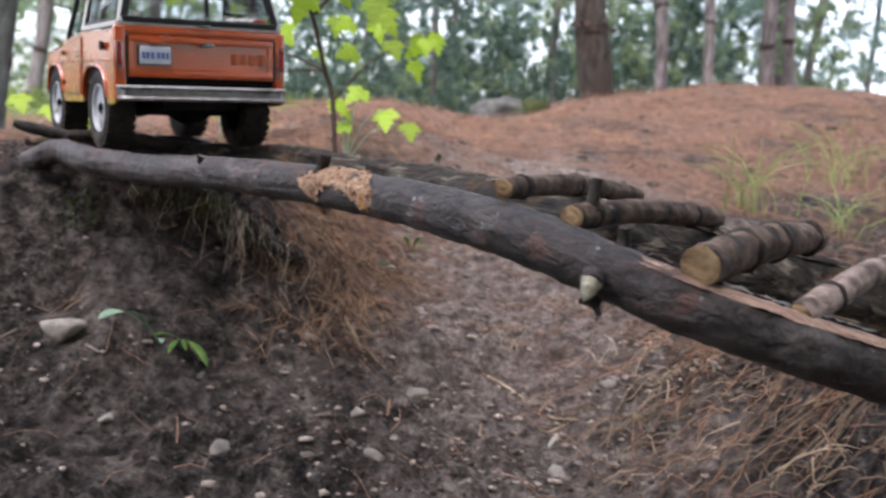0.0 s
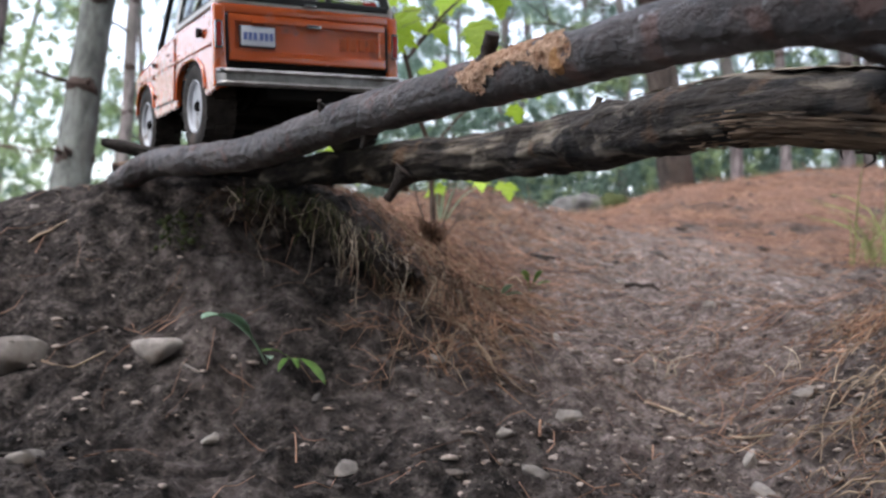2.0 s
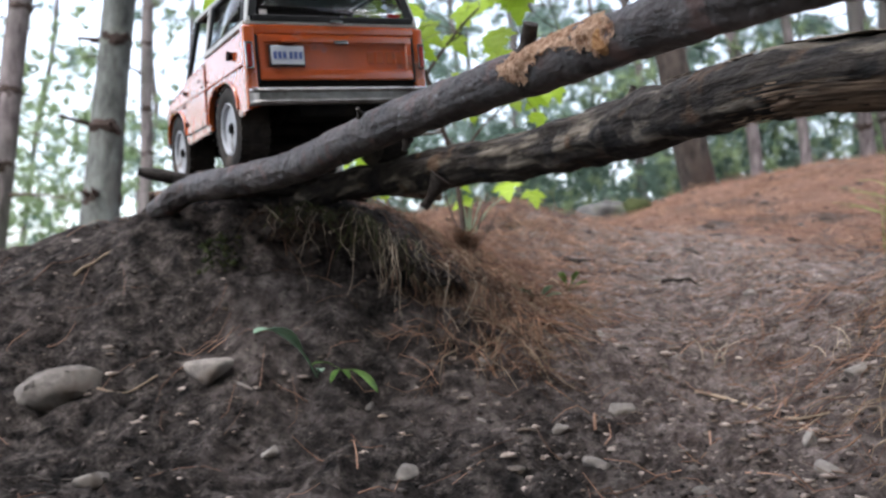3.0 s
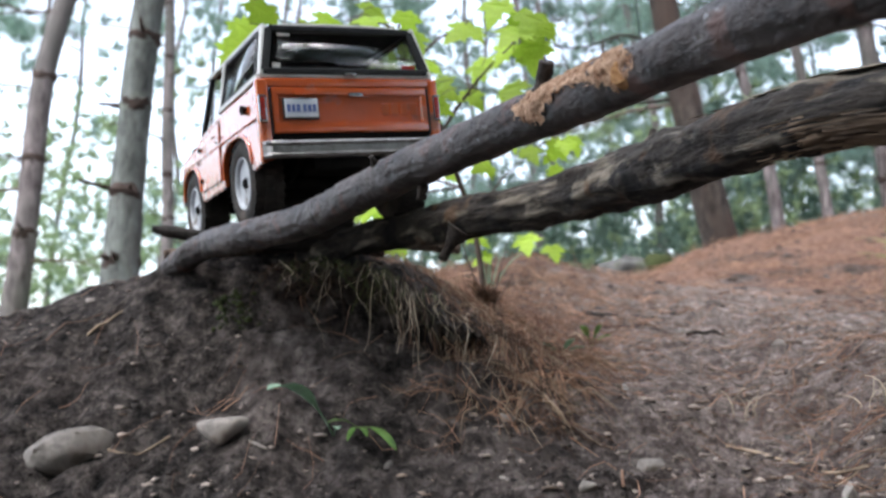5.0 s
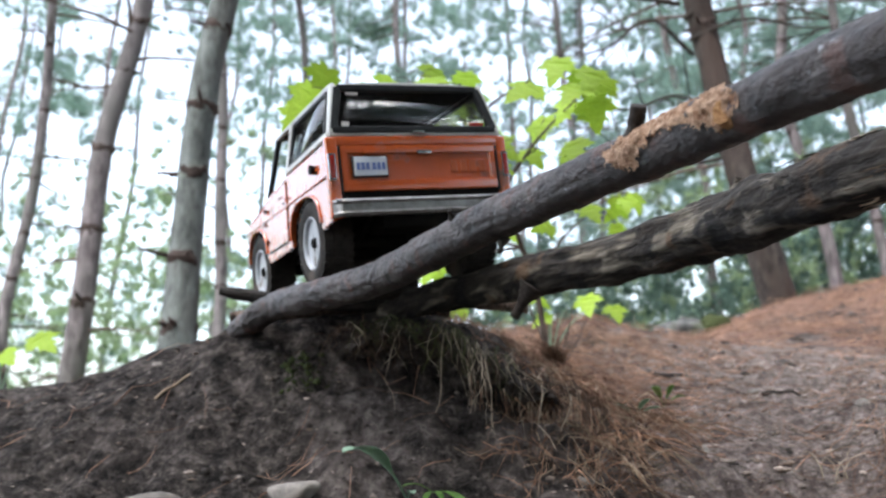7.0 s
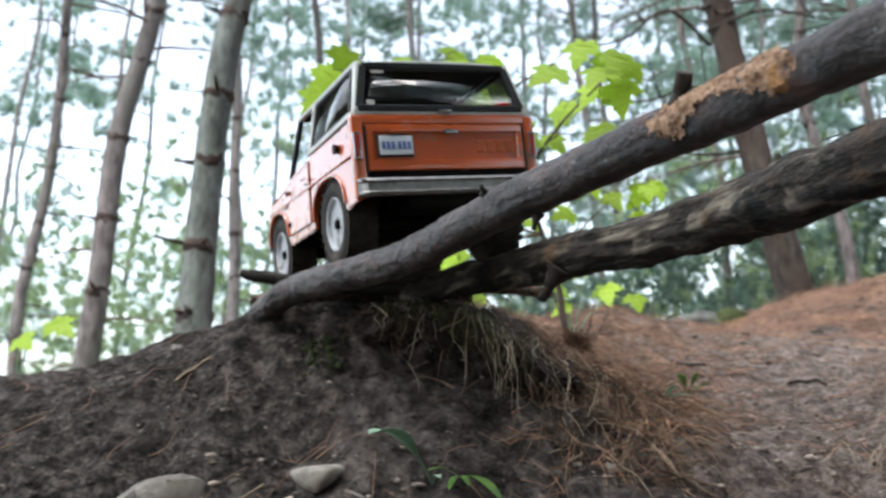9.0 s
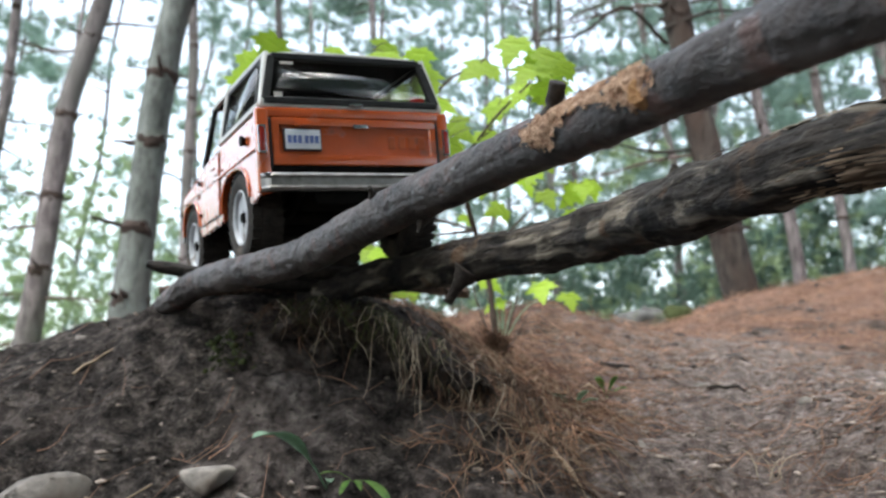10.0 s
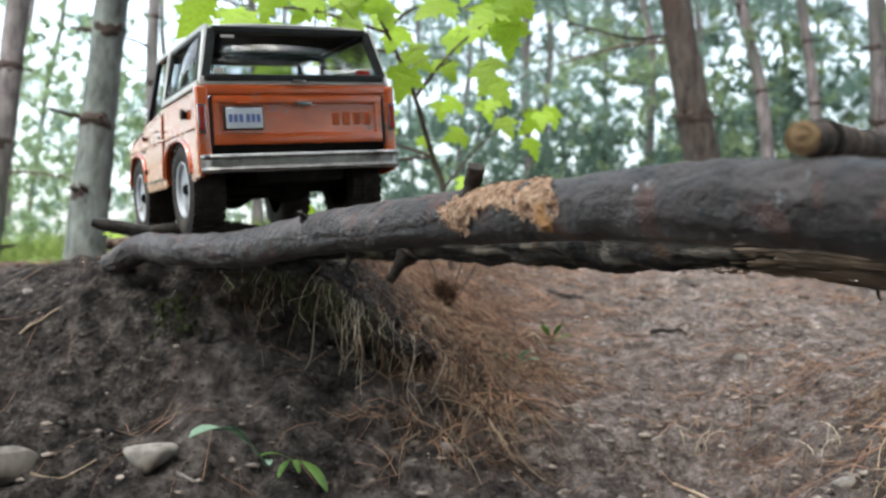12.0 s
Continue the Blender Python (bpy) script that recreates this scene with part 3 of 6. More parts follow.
cut_stick([(0.148, 0.424, 0.0705, 0.0076), (0.185, 0.466, 0.0760, 0.0080), (0.235, 0.520, 0.0800, 0.0080), (0.305, 0.60, 0.077, 0.008)], "short brown sawn stick lying across both logs", 1.3, rings=(0.16, 0.6))
cut_stick([(0.187, 0.380, 0.0570, 0.0085), (0.235, 0.428, 0.0640, 0.0090), (0.300, 0.490, 0.0670, 0.0090), (0.360, 0.548, 0.0660, 0.0085)], "brown sawn stick with a dark twig stub, across both logs", 4.1,
          True, ((0.204, 0.395, 0.064), (0.205, 0.393, 0.085), 0.0048), rings=(0.14, 0.8))
cut_stick([(0.247, 0.304, 0.0390, 0.0128), (0.295, 0.354, 0.0490, 0.0130), (0.345, 0.404, 0.0570, 0.0124), (0.405, 0.468, 0.0600, 0.0118)], "stout grey-brown sawn stick with ringed bark, across both logs", 2.2, rings=(0.34, 0.62, 0.93))
cut_stick([(0.312, 0.304, 0.0140, 0.0092), (0.365, 0.356, 0.0270, 0.0098), (0.425, 0.414, 0.0410, 0.0098), (0.50, 0.479, 0.0500, 0.0095)], "pale pinkish-brown sawn stick lying across both logs", 6.0, material=PALESTICK, rings=(0.3,))
# bundle at the far end, on the mound
cut_stick([(-0.446, 1.380, 0.078, 0.0050), (-0.425, 1.386, 0.075, 0.0085), (-0.36, 1.40, 0.066, 0.0105), (-0.27, 1.41, 0.060, 0.011), (-0.17, 1.43, 0.058, 0.009)], "dark broken stick on the mound beside the log ends", 3.3, False, None, WETBARK)
cut_stick([(-0.36, 1.365, 0.068, 0.0085), (-0.28, 1.385, 0.078, 0.0095), (-0.20, 1.395, 0.072, 0.0095), (-0.10, 1.42, 0.074, 0.008)], "brown bark-covered stick on the mound beside the log ends", 5.7, False, None, DARKSTUB)
cut_stick([(-0.45, 1.468, 0.052, 0.008), (-0.38, 1.472, 0.058, 0.0110), (-0.24, 1.478, 0.068, 0.0115), (-0.12, 1.47, 0.070, 0.0105), (0.0, 1.50, 0.062, 0.008)], "grey-brown stick on the mound behind the others", 7.9, False)
cut_stick([(-0.40, 1.56, 0.048, 0.008), (-0.33, 1.545, 0.056, 0.010), (-0.22, 1.566, 0.079, 0.012), (-0.12, 1.58, 0.070, 0.010)], "dark rotten stick lying on the mound", 9.1, False, None, WETBARK)


# shreds of bark hanging from the thick log
for i in range(9):
    r7 = random.Random(70 + i)
    x = 0.27 + 0.012 * i + 0.004 * r7.random()
    y = float(np.interp(x, [0.2485, 0.3443, 0.47], [0.6504, 0.5546, 0.50])) - 0.012
    z = float(np.interp(x, [0.2485, 0.3443, 0.47], [0.047, 0.028, 0.006])) - 0.027
    L = 0.006 + 0.012 * r7.random()
    tube("bark_shred", [(x, y, z + 0.006, 0.0014), (x + r7.gauss(0, 0.003), y - 0.003, z - L * 0.5, 0.0011), (x + r7.gauss(0, 0.006), y - 0.002, z - L, 0.0005)], DARKSTUB, log_b, 4, 6, 0.2, 200, i)


# ---------------------------------------------------------------- model off-road car
def paint_material():
    """Sun-faded orange enamel with grime and rust low down and round the seams."""
    m = mat("orange_paint", (0.46, 0.078, 0.014), (0.56, 0.105, 0.022), 22, 0.35, 0.04, (0.30, 0.055, 0.016), 9, 0.62, spec=0.5, coat=1.0, depth=0.001)
    m.node_tree.nodes["Principled BSDF"].inputs["Coat IOR"].default_value = 1.7
    m.node_tree.nodes["Principled BSDF"].inputs["Coat Roughness"].default_value = 0.13
    t = m.node_tree
    n, k = t.nodes, t.links.new
    b = n["Principled BSDF"]
    old = b.inputs["Base Color"].links[0].from_socket
    tc = n.new("ShaderNodeTexCoord")
    g = n.new("ShaderNodeTexNoise")
    g.inputs["Scale"].default_value, g.inputs["Detail"].default_value = 34, 9
    k(tc.outputs["Object"], g.inputs["Vector"])
    r = n.new("ShaderNodeValToRGB")
    r.color_ramp.elements[0].position, r.color_ramp.elements[1].position = 0.60, 0.74
    k(g.outputs["Fac"], r.inputs[0])
    x = n.new("ShaderNodeMixRGB")
    x.inputs["Color2"].default_value = (0.16, 0.075, 0.045, 1)
    k(r.outputs[0], x.inputs["Fac"])
    k(old, x.inputs["Color1"])
    k(x.outputs[0], b.inputs["Base Color"])
    a = n.new("ShaderNodeMapRange")
    a.inputs["To Min"].default_value, a.inputs["To Max"].default_value = 0.26, 0.62
    k(r.outputs[0], a.inputs["Value"])
    k(a.outputs[0], b.inputs["Roughness"])
    return m


PAINT = paint_material()
ROOF = mat("off_white_hardtop", (0.50, 0.51, 0.49), (0.66, 0.67, 0.65), 40, 0.4, 0.05, (0.34, 0.32, 0.29), 20, 0.64, depth=0.001)
STEEL = mat("scuffed_bumper_steel", (0.20, 0.195, 0.19), (0.38, 0.37, 0.36), 60, 0.38, 0.12, (0.10, 0.085, 0.075), 26, 0.58, metal=0.85, depth=0.001)
CHROME = mat("chrome", (0.34, 0.34, 0.345), (0.52, 0.52, 0.53), 80, 0.25, 0.02, metal=1.0, depth=0.001)
TYRE = mat("tyre_rubber", (0.012, 0.011, 0.010), (0.045, 0.038, 0.033), 60, 0.85, 0.3, (0.075, 0.060, 0.048), 18, 0.62, depth=0.001)
RIM = mat("white_steel_rim", (0.34, 0.36, 0.39), (0.54, 0.56, 0.59), 50, 0.45, 0.05, (0.16, 0.14, 0.12), 40, 0.60, depth=0.001)
BLACK = mat("black_chassis", (0.004, 0.004, 0.004), (0.014, 0.013, 0.012), 60, 0.8, 0.2, (0.024, 0.019, 0.015), 25, 0.64, spec=0.12, depth=0.001)
TRIM = mat("black_rubber_trim", (0.010, 0.011, 0.012), (0.025, 0.026, 0.028), 60, 0.5, 0.1, depth=0.001)
LAMP = mat("red_lamp_lens", (0.22, 0.014, 0.012), (0.34, 0.03, 0.02), 60, 0.15, 0.1, spec=0.6, depth=0.001)
PLATE = mat("white_plate", (0.62, 0.66, 0.74), (0.74, 0.77, 0.82), 70, 0.4, 0.0)
INK = mat("blue_ink", (0.10, 0.15, 0.38), (0.16, 0.22, 0.48), 70, 0.5, 0.0)
# body orange darkened, to put shade into the stamped letters
SHADEPAINT = mat("shaded_letter_paint", (0.34, 0.075, 0.022), (0.45, 0.10, 0.03), 60, 0.5, 0.0)
SEAT = mat("cream_seat_vinyl", (0.36, 0.34, 0.31), (0.50, 0.48, 0.44), 60, 0.6, 0.1, depth=0.001)
STICKER = mat("faded_sticker", (0.60, 0.58, 0.56), (0.75, 0.72, 0.70), 60, 0.6, 0.0)


def glass_material():
    m = bpy.data.materials.new("tinted_glass")
    m.use_nodes = True
    n, k = m.node_tree.nodes, m.node_tree.links.new
    g, tr, mx = n.new("ShaderNodeBsdfGlossy"), n.new("ShaderNodeBsdfTransparent"), n.new("ShaderNodeMixShader")
    face, steep, gloss = n.new("ShaderNodeLayerWeight"), n.new("ShaderNodeMath"), n.new("ShaderNodeMath")
    steep.operation, gloss.operation = "POWER", "MULTIPLY_ADD"
    steep.inputs[1].default_value = 2.6
    gloss.inputs[1].default_value, gloss.inputs[2].default_value = 0.85, 0.04
    k(face.outputs["Facing"], steep.inputs[0])
    k(steep.outputs[0], gloss.inputs[0])
    g.inputs["Roughness"].default_value = 0.04
    tr.inputs["Color"].default_value = (0.90, 0.92, 0.93, 1)
    k(gloss.outputs[0], mx.inputs[0])
    k(tr.outputs[0], mx.inputs[1])
    k(g.outputs[0], mx.inputs[2])
    k(mx.outputs[0], n["Material Output"].inputs["Surface"])
    return m


GLASS = glass_material()


def box(bm, x0, x1, y0, y1, z0, z1, bevel=0.0, seg=2):
    vs = [bm.verts.new((x, y, z)) for x in (x0, x1) for y in (y0, y1) for z in (z0, z1)]
    fs = [bm.faces.new([vs[i] for i in q]) for q in ((0, 1, 3, 2), (4, 6, 7, 5), (0, 4, 5, 1), (2, 3, 7, 6), (0, 2, 6, 4), (1, 5, 7, 3))]
    if bevel:
        es = {e for f in fs for e in f.edges}
        bmesh.ops.bevel(bm, geom=list(es), offset=bevel, segments=seg, affect="EDGES", profile=0.6)
    return bm


def boxes(*rows):
    bm = bmesh.new()
    for r in rows:
        box(bm, *r)
    return bm


def slab(outline, x0, x1, bevel=0.0, lean=None):
    """A sheet cut to an outline in (y, z), from x0 to x1; lean: x moved by a function of z."""
    bm = bmesh.new()
    lean = lean or (lambda z: 0.0)
    a = [bm.verts.new((x0 + lean(z), y, z)) for y, z in outline]
    c = [bm.verts.new((x1 + lean(z), y, z)) for y, z in outline]
    f, g = bm.faces.new(a), bm.faces.new(c[::-1])
    for i in range(len(a)):
        j = (i + 1) % len(a)
        bm.faces.new((a[j], a[i], c[i], c[j]))
    bmesh.ops.recalc_face_normals(bm, faces=bm.faces[:])
    if bevel:
        bmesh.ops.bevel(bm, geom=[e for e in f.edges] + [e for e in g.edges], offset=bevel, segments=2, affect="EDGES")
    bmesh.ops.triangulate(bm, faces=[q for q in bm.faces if len(q.verts) > 4])
    return bm


def lathe(rows, seg=40, centre=(0, 0, 0), caps=True):
    """Rows of (x along the axle, radius)."""
    bm = bmesh.new()
    rings = []
    for x, r in rows:
        rings.append([bm.verts.new((centre[0] + x, centre[1] + r * math.cos(2 * math.pi * j / seg), centre[2] + r * math.sin(2 * math.pi * j / seg))) for j in range(seg)])
    for a, c in zip(rings, rings[1:]):
        for j in range(seg):
            bm.faces.new((a[j], a[(j + 1) % seg], c[(j + 1) % seg], c[j]))
    if caps:
        bm.faces.new(rings[0][::-1])
        bm.faces.new(rings[-1])
    bmesh.ops.recalc_face_normals(bm, faces=bm.faces[:])
    return bm


HW, OH, WB, WR, TK = 0.1225, 0.1032, 0.2667, 0.0573, 0.1017
FRONT = WB + 0.058


def arc(cy, cz, ry, rz, a0, a1, n=14, power=2.6):
    """Points round a squarish arch, by degrees."""
    out = []
    for i in range(n + 1):
        a = radians(a0 + (a1 - a0) * i / n)
        c, s = math.cos(a), math.sin(a)
        out.append((cy + ry * math.copysign(abs(c) ** (2 / power), c), cz + rz * math.copysign(abs(s) ** (2 / power), s)))
    return out


def build_wheel(parent, x, y, side):
    w = new("wheel")
    w.parent = parent
    w.location = (x, y, WR)
    w.rotation_euler = (0.3 * y * 10, 0, 0)
    s = side
    tyre = part("tyre", lathe([(s * a, r) for a, r in ((-0.0190, 0.032), (-0.0205, 0.040), (-0.0205, 0.049), (-0.0175, 0.0545), (-0.010, 0.0560), (0.010, 0.0560), (0.0175, 0.0545), (0.0205, 0.049), (0.0205, 0.040), (0.0180, 0.0345), (0.0165, 0.032))], 48, (0, 0, 0), False), TYRE, w)
    bm = bmesh.new()
    for j in range(28):
        a = 2 * math.pi * j / 28
        for q, (x0, x1, sh) in enumerate(((-0.0195, -0.0085, 0.0), (-0.0070, 0.0070, 0.5), (0.0085, 0.0195, 0.0))):
            aa = a + sh * 2 * math.pi / 28
            t = bmesh.new()
            box(t, x0 * s, x1 * s, -0.0042, 0.0042, 0.0535, 0.0575 if q == 1 else 0.0568)
            m = Matrix.Rotation(aa, 4, "X")
            for f in t.faces:
                bm.faces.new([bm.verts.new(m @ v.co) for v in f.verts])
            t.free()
    part("tread", bm, TYRE, tyre, "", False)
    rim = part("rim", lathe([(s * a, r) for a, r in ((0.0140, 0.0345), (0.0185, 0.0348), (0.0195, 0.0335), (0.0180, 0.0310), (0.0120, 0.0295), (0.0085, 0.0270), (0.0080, 0.0225), (0.0110, 0.0195), (0.0120, 0.0160), (0.0105, 0.0120), (0.0100, 0.004))], 40), RIM, w, "white-painted steel rim")
    hub = bmesh.new()
    for j in range(5):
        a = 2 * math.pi * j / 5
        bmesh.ops.create_cone(hub, segments=6, radius1=0.0020, radius2=0.0018, depth=0.004, cap_ends=True,
                              matrix=Matrix.Translation((s * 0.0125, 0.0085 * math.cos(a), 0.0085 * math.sin(a))) @ Matrix.Rotation(radians(90), 4, "Y"))
    part("lug_nut", hub, BLACK, rim, "", False)
    part("hub", lathe([(s * a, r) for a, r in ((0.0095, 0.0105), (0.0120, 0.0100), (0.0125, 0.0065), (0.0175, 0.0060), (0.0185, 0.0040))], 20), BLACK, rim, "dark greasy hub")
    return w


def build_car():
    car = root_empty("model_truck")
    tagged(car, "weathered orange radio-controlled off-road truck with a white hardtop, straddling the logs", "model truck")
    zb, zs = 0.168, 0.064
    # side sheets with arches
    side = [(-OH + 0.004, 0.068)] + [(-0.062, 0.064)]
    side += [p for p in arc(0.010, 0.066, 0.066, 0.050, 180, 0)]
    side += [(0.084, zs), (WB - 0.064, zs - 0.002)]
    side += [p for p in arc(WB - 0.003, 0.070, 0.053, 0.048, 180, 0)]
    side += [(WB + 0.053, 0.078), (FRONT, 0.086), (FRONT, 0.128), (FRONT - 0.010, 0.1375), (WB - 0.045, 0.1475), (WB - 0.062, 0.1575), (0.10, zb), (-OH, zb), (-OH, 0.074)]

    def tumble(z):
        return -0.10 * max(0.0, z - 0.125)

    body = part("body", slab(side, HW - 0.006, HW, 0.0015, tumble), PAINT, car, "scratched orange enamel body")
    part("side_panel", slab(side, -HW, -HW + 0.006, 0.0015, lambda z: -tumble(z)), PAINT, body)
    # crease along the flanks, and the raised lip above it
    part("belt_crease", boxes((-HW - 0.0012, -HW + 0.002, -OH + 0.004, FRONT - 0.008, 0.1235, 0.1275, 0.001, 1), (HW - 0.002, HW + 0.0012, -OH + 0.004, FRONT - 0.008, 0.1235, 0.1275, 0.001, 1)), PAINT, body)
    # arch flares
    for s in (-1, 1):
        for cy, cz, ry, rz in ((0.010, 0.066, 0.068, 0.052), (WB - 0.003, 0.070, 0.055, 0.050)):
            pts = arc(cy, cz, ry, rz, 175, 5, 16)
            part("arch_flare", _sweep([(s * (HW + 0.0005), y, z) for y, z in pts], 0.0024), PAINT, body)
    # doors, with the dark gap round them
    for s in (-1, 1):
        gap = [(0.091, 0.0745), (0.196, 0.0745), (0.198, 0.1515), (0.091, 0.1610)]
        door = part("door", slab([(0.0925, 0.0765), (0.1945, 0.0765), (0.1965, 0.1500), (0.0925, 0.1595)], s * HW + min(0, s * 0.0018), s * HW + max(0, s * 0.0018), 0.0006, lambda z: s * tumble(z)), PAINT, car)
        part("door_gap", slab(gap, s * HW + min(0, s * 0.0009), s * HW + max(0, s * 0.0009), 0, lambda z: s * tumble(z)), TRIM, door)
        part("door_handle", boxes((s * (HW + 0.004) - 0.002, s * (HW + 0.004) + 0.002, 0.096, 0.110, 0.1380, 0.1405, 0.0008, 1)), CHROME, door)
        part("lock", boxes((s * (HW + 0.002) - 0.0015, s * (HW + 0.002) + 0.0015, 0.0965, 0.0995, 0.129, 0.132, 0.0008, 1)), BLACK, door)
        for z0 in (0.134, 0.088):
            part("hinge", boxes((s * (HW + 0.002) - 0.002, s * (HW + 0.002) + 0.002, 0.1945, 0.1985, z0, z0 + 0.007, 0.0008, 1)), BLACK, door)
        part("badge", boxes((s * (HW + 0.001) - 0.0012, s * (HW + 0.001) + 0.0012, 0.210, 0.226, 0.1195, 0.1225, 0.0005, 1)), CHROME, body, "small chrome badge bar")
    cap = bmesh.new()
    bmesh.ops.create_cone(cap, segments=20, radius1=0.0065, radius2=0.0055, depth=0.005, cap_ends=True, matrix=Matrix.Translation((-HW - 0.001, -0.040, 0.1450)) @ Matrix.Rotation(radians(90), 4, "Y"))
    part("fuel_cap", cap, BLACK, body, "dark fuel filler cap")
    # hood, cowl, grille
    bm = bmesh.new()
    rows = [(WB - 0.062, 0.1560), (WB - 0.045, 0.1500), (WB, 0.1455), (FRONT - 0.008, 0.1395), (FRONT, 0.1330)]
    prev = None
    for y, z in rows:
        row = [bm.verts.new((x, y, z + 0.004 * (1 - (x / HW) ** 2))) for x in np.linspace(-HW + 0.003, HW - 0.003, 13)]
        if prev:
            for i in range(12):
                bm.faces.new((prev[i], prev[i + 1], row[i + 1], row[i]))
        prev = row
    part("hood", bm, PAINT, car)
    part("grille", boxes((-HW + 0.004, HW - 0.004, FRONT - 0.006, FRONT + 0.001, 0.084, 0.1345, 0.002, 2)), ROOF, car)
    part("front_bumper", boxes((-HW, HW, FRONT + 0.006, FRONT + 0.016, 0.072, 0.090, 0.002, 2)), STEEL, car)
    # tail: corner posts, tailgate with a recess, sill
    for s in (-1, 1):
        part("rear_corner", boxes((s * (HW + 0.0012) - (0.016 if s > 0 else 0.0), s * (HW + 0.0012) + (0.016 if s < 0 else 0.0), -OH - 0.001, -OH + 0.012, 0.070, 0.1715, 0.004, 3)), PAINT, body)
        lx = s * (HW - 0.0045)
        lamp = part("tail_light", boxes((lx - 0.0048, lx + 0.0048, -OH - 0.0035, -OH + 0.002, 0.1165, 0.1500, 0.0012, 2)), CHROME, car, "tail light in a chrome surround")
        part("lens", boxes((lx - 0.0030, lx + 0.0030, -OH - 0.0048, -OH - 0.002, 0.1190, 0.1475, 0.0010, 2)), LAMP, lamp, "dull red lens")
        part("gate_gap", boxes((s * (HW - 0.0155) - 0.0008, s * (HW - 0.0155) + 0.0008, -OH - 0.0018, -OH + 0.004, 0.100, 0.158)), TRIM, body)
    gate = part("tailgate", boxes((-HW + 0.017, HW - 0.017, -OH - 0.0012, -OH + 0.006, 0.1500, 0.1600, 0.0015, 2), (-HW + 0.017, HW - 0.017, -OH - 0.0012, -OH + 0.006, 0.1030, 0.1160, 0.0018, 2),
                                  (-HW + 0.017, -HW + 0.026, -OH - 0.0010, -OH + 0.006, 0.1140, 0.152, 0.0010, 1), (HW - 0.026, HW - 0.017, -OH - 0.0010, -OH + 0.006, 0.1140, 0.152, 0.0010, 1),
                                  (-HW + 0.020, HW - 0.020, -OH + 0.0022, -OH + 0.006, 0.110, 0.155)), PAINT, car, "dented orange tailgate with a stamped recess")
    part("gate_top", boxes((-HW + 0.008, HW - 0.008, -OH - 0.0005, -OH + 0.010, 0.1605, 0.1725, 0.0025, 2)), PAINT, gate)
    part("gate_handle", boxes((-0.006, 0.0135, -OH - 0.0060, -OH - 0.001, 0.1470, 0.1525, 0.0016, 2)), CHROME, gate, "chrome latch handle")
    part("plate_lamp", boxes((-0.078, -0.058, -OH - 0.0065, -OH, 0.1485, 0.1525, 0.0014, 2)), PAINT, gate)
    # stamped letters as plain raised bars, their shade painted in
    for i in range(4):
        x0 = 0.041 + i * 0.0135
        part("stamped_mark", boxes((x0, x0 + 0.0095, -OH + 0.0006, -OH + 0.003, 0.1245, 0.1400, 0.0012, 1)), SHADEPAINT, gate)
    plate = part("number_plate", boxes((-0.0905, -0.0475, -OH - 0.0040, -OH + 0.002, 0.1215, 0.1450, 0.0008, 1)), PLATE, car, "white plate with unreadable blue bars")
    for i in range(6):
        x0 = -0.0878 + i * 0.0062 + (0.002 if i > 2 else 0)
        part("plate_bar", boxes((x0, x0 + 0.0042, -OH - 0.0048, -OH - 0.003, 0.1285, 0.1375)), INK, plate, "", False)
    part("plate_frame", boxes((-0.092, -0.046, -OH - 0.0026, -OH + 0.002, 0.1200, 0.1465, 0.0008, 1)), TRIM, plate)
    part("rear_sill", boxes((-HW + 0.010, HW - 0.010, -OH + 0.004, -OH + 0.012, 0.088, 0.104, 0.001, 1)), BLACK, body)
    # channel bumper
    bm = bmesh.new()
    prof = [(-OH - 0.004, 0.0905), (-OH - 0.0115, 0.0905), (-OH - 0.0125, 0.0890), (-OH - 0.0100, 0.0865), (-OH - 0.0100, 0.0770), (-OH - 0.0125, 0.0745), (-OH - 0.0115, 0.0725), (-OH - 0.004, 0.0725)]
    prev = None
    for i in range(25):
        x = -HW + 2 * HW * i / 24
        end = 0.004 * max(0, abs(x) / HW - 0.93) / 0.07
        row = [bm.verts.new((x, y + end * 2 + 0.0006 * noise.noise(Vector((x * 30, 0, 2))), z + 0.0006 * noise.noise(Vector((x * 25, 1, 5))))) for y, z in prof]
        if prev:
            for j in range(len(prof) - 1):
                bm.faces.new((prev[j], row[j], row[j + 1], prev[j + 1]))
        prev = row
    bumper = part("rear_bumper", bm, STEEL, car, "bare scuffed steel channel bumper", False)
    # bright strip on the top edge: sky reflection painted as lighter steel
    part("bumper_gleam", boxes((-HW + 0.002, HW - 0.002, -OH - 0.0130, -OH - 0.0035, 0.0902, 0.0916, 0.0005, 1)), mat("sky_gleam_steel", (0.55, 0.56, 0.57), (0.75, 0.76, 0.77), 60, 0.35, 0.05, metal=0.7, depth=0.001), bumper, "thin top strip carrying a painted sky gleam")
    sm = bumper.modifiers.new("thick", "SOLIDIFY")
    sm.thickness = 0.0015
    # hardtop: roof, pillars, glass
    zr, rw_, yr0, yr1 = 0.2468, 0.1040, -OH + 0.021, 0.176
    top = bmesh.new()
    prev = None
    for i, y in enumerate(np.linspace(yr0 - 0.003, yr1, 12)):
        row = []
        for x in np.linspace(-1, 1, 17):
            edge = 0.004 * abs(x) ** 8 + 0.003 * (1 if i in (0, 11) else 0)
            row.append(top.verts.new((x * (rw_ + 0.001), y, zr - edge + 0.003 * (1 - x * x))))
        if prev:
            for j in range(16):
                top.faces.new((prev[j], prev[j + 1], row[j + 1], row[j]))
        prev = row
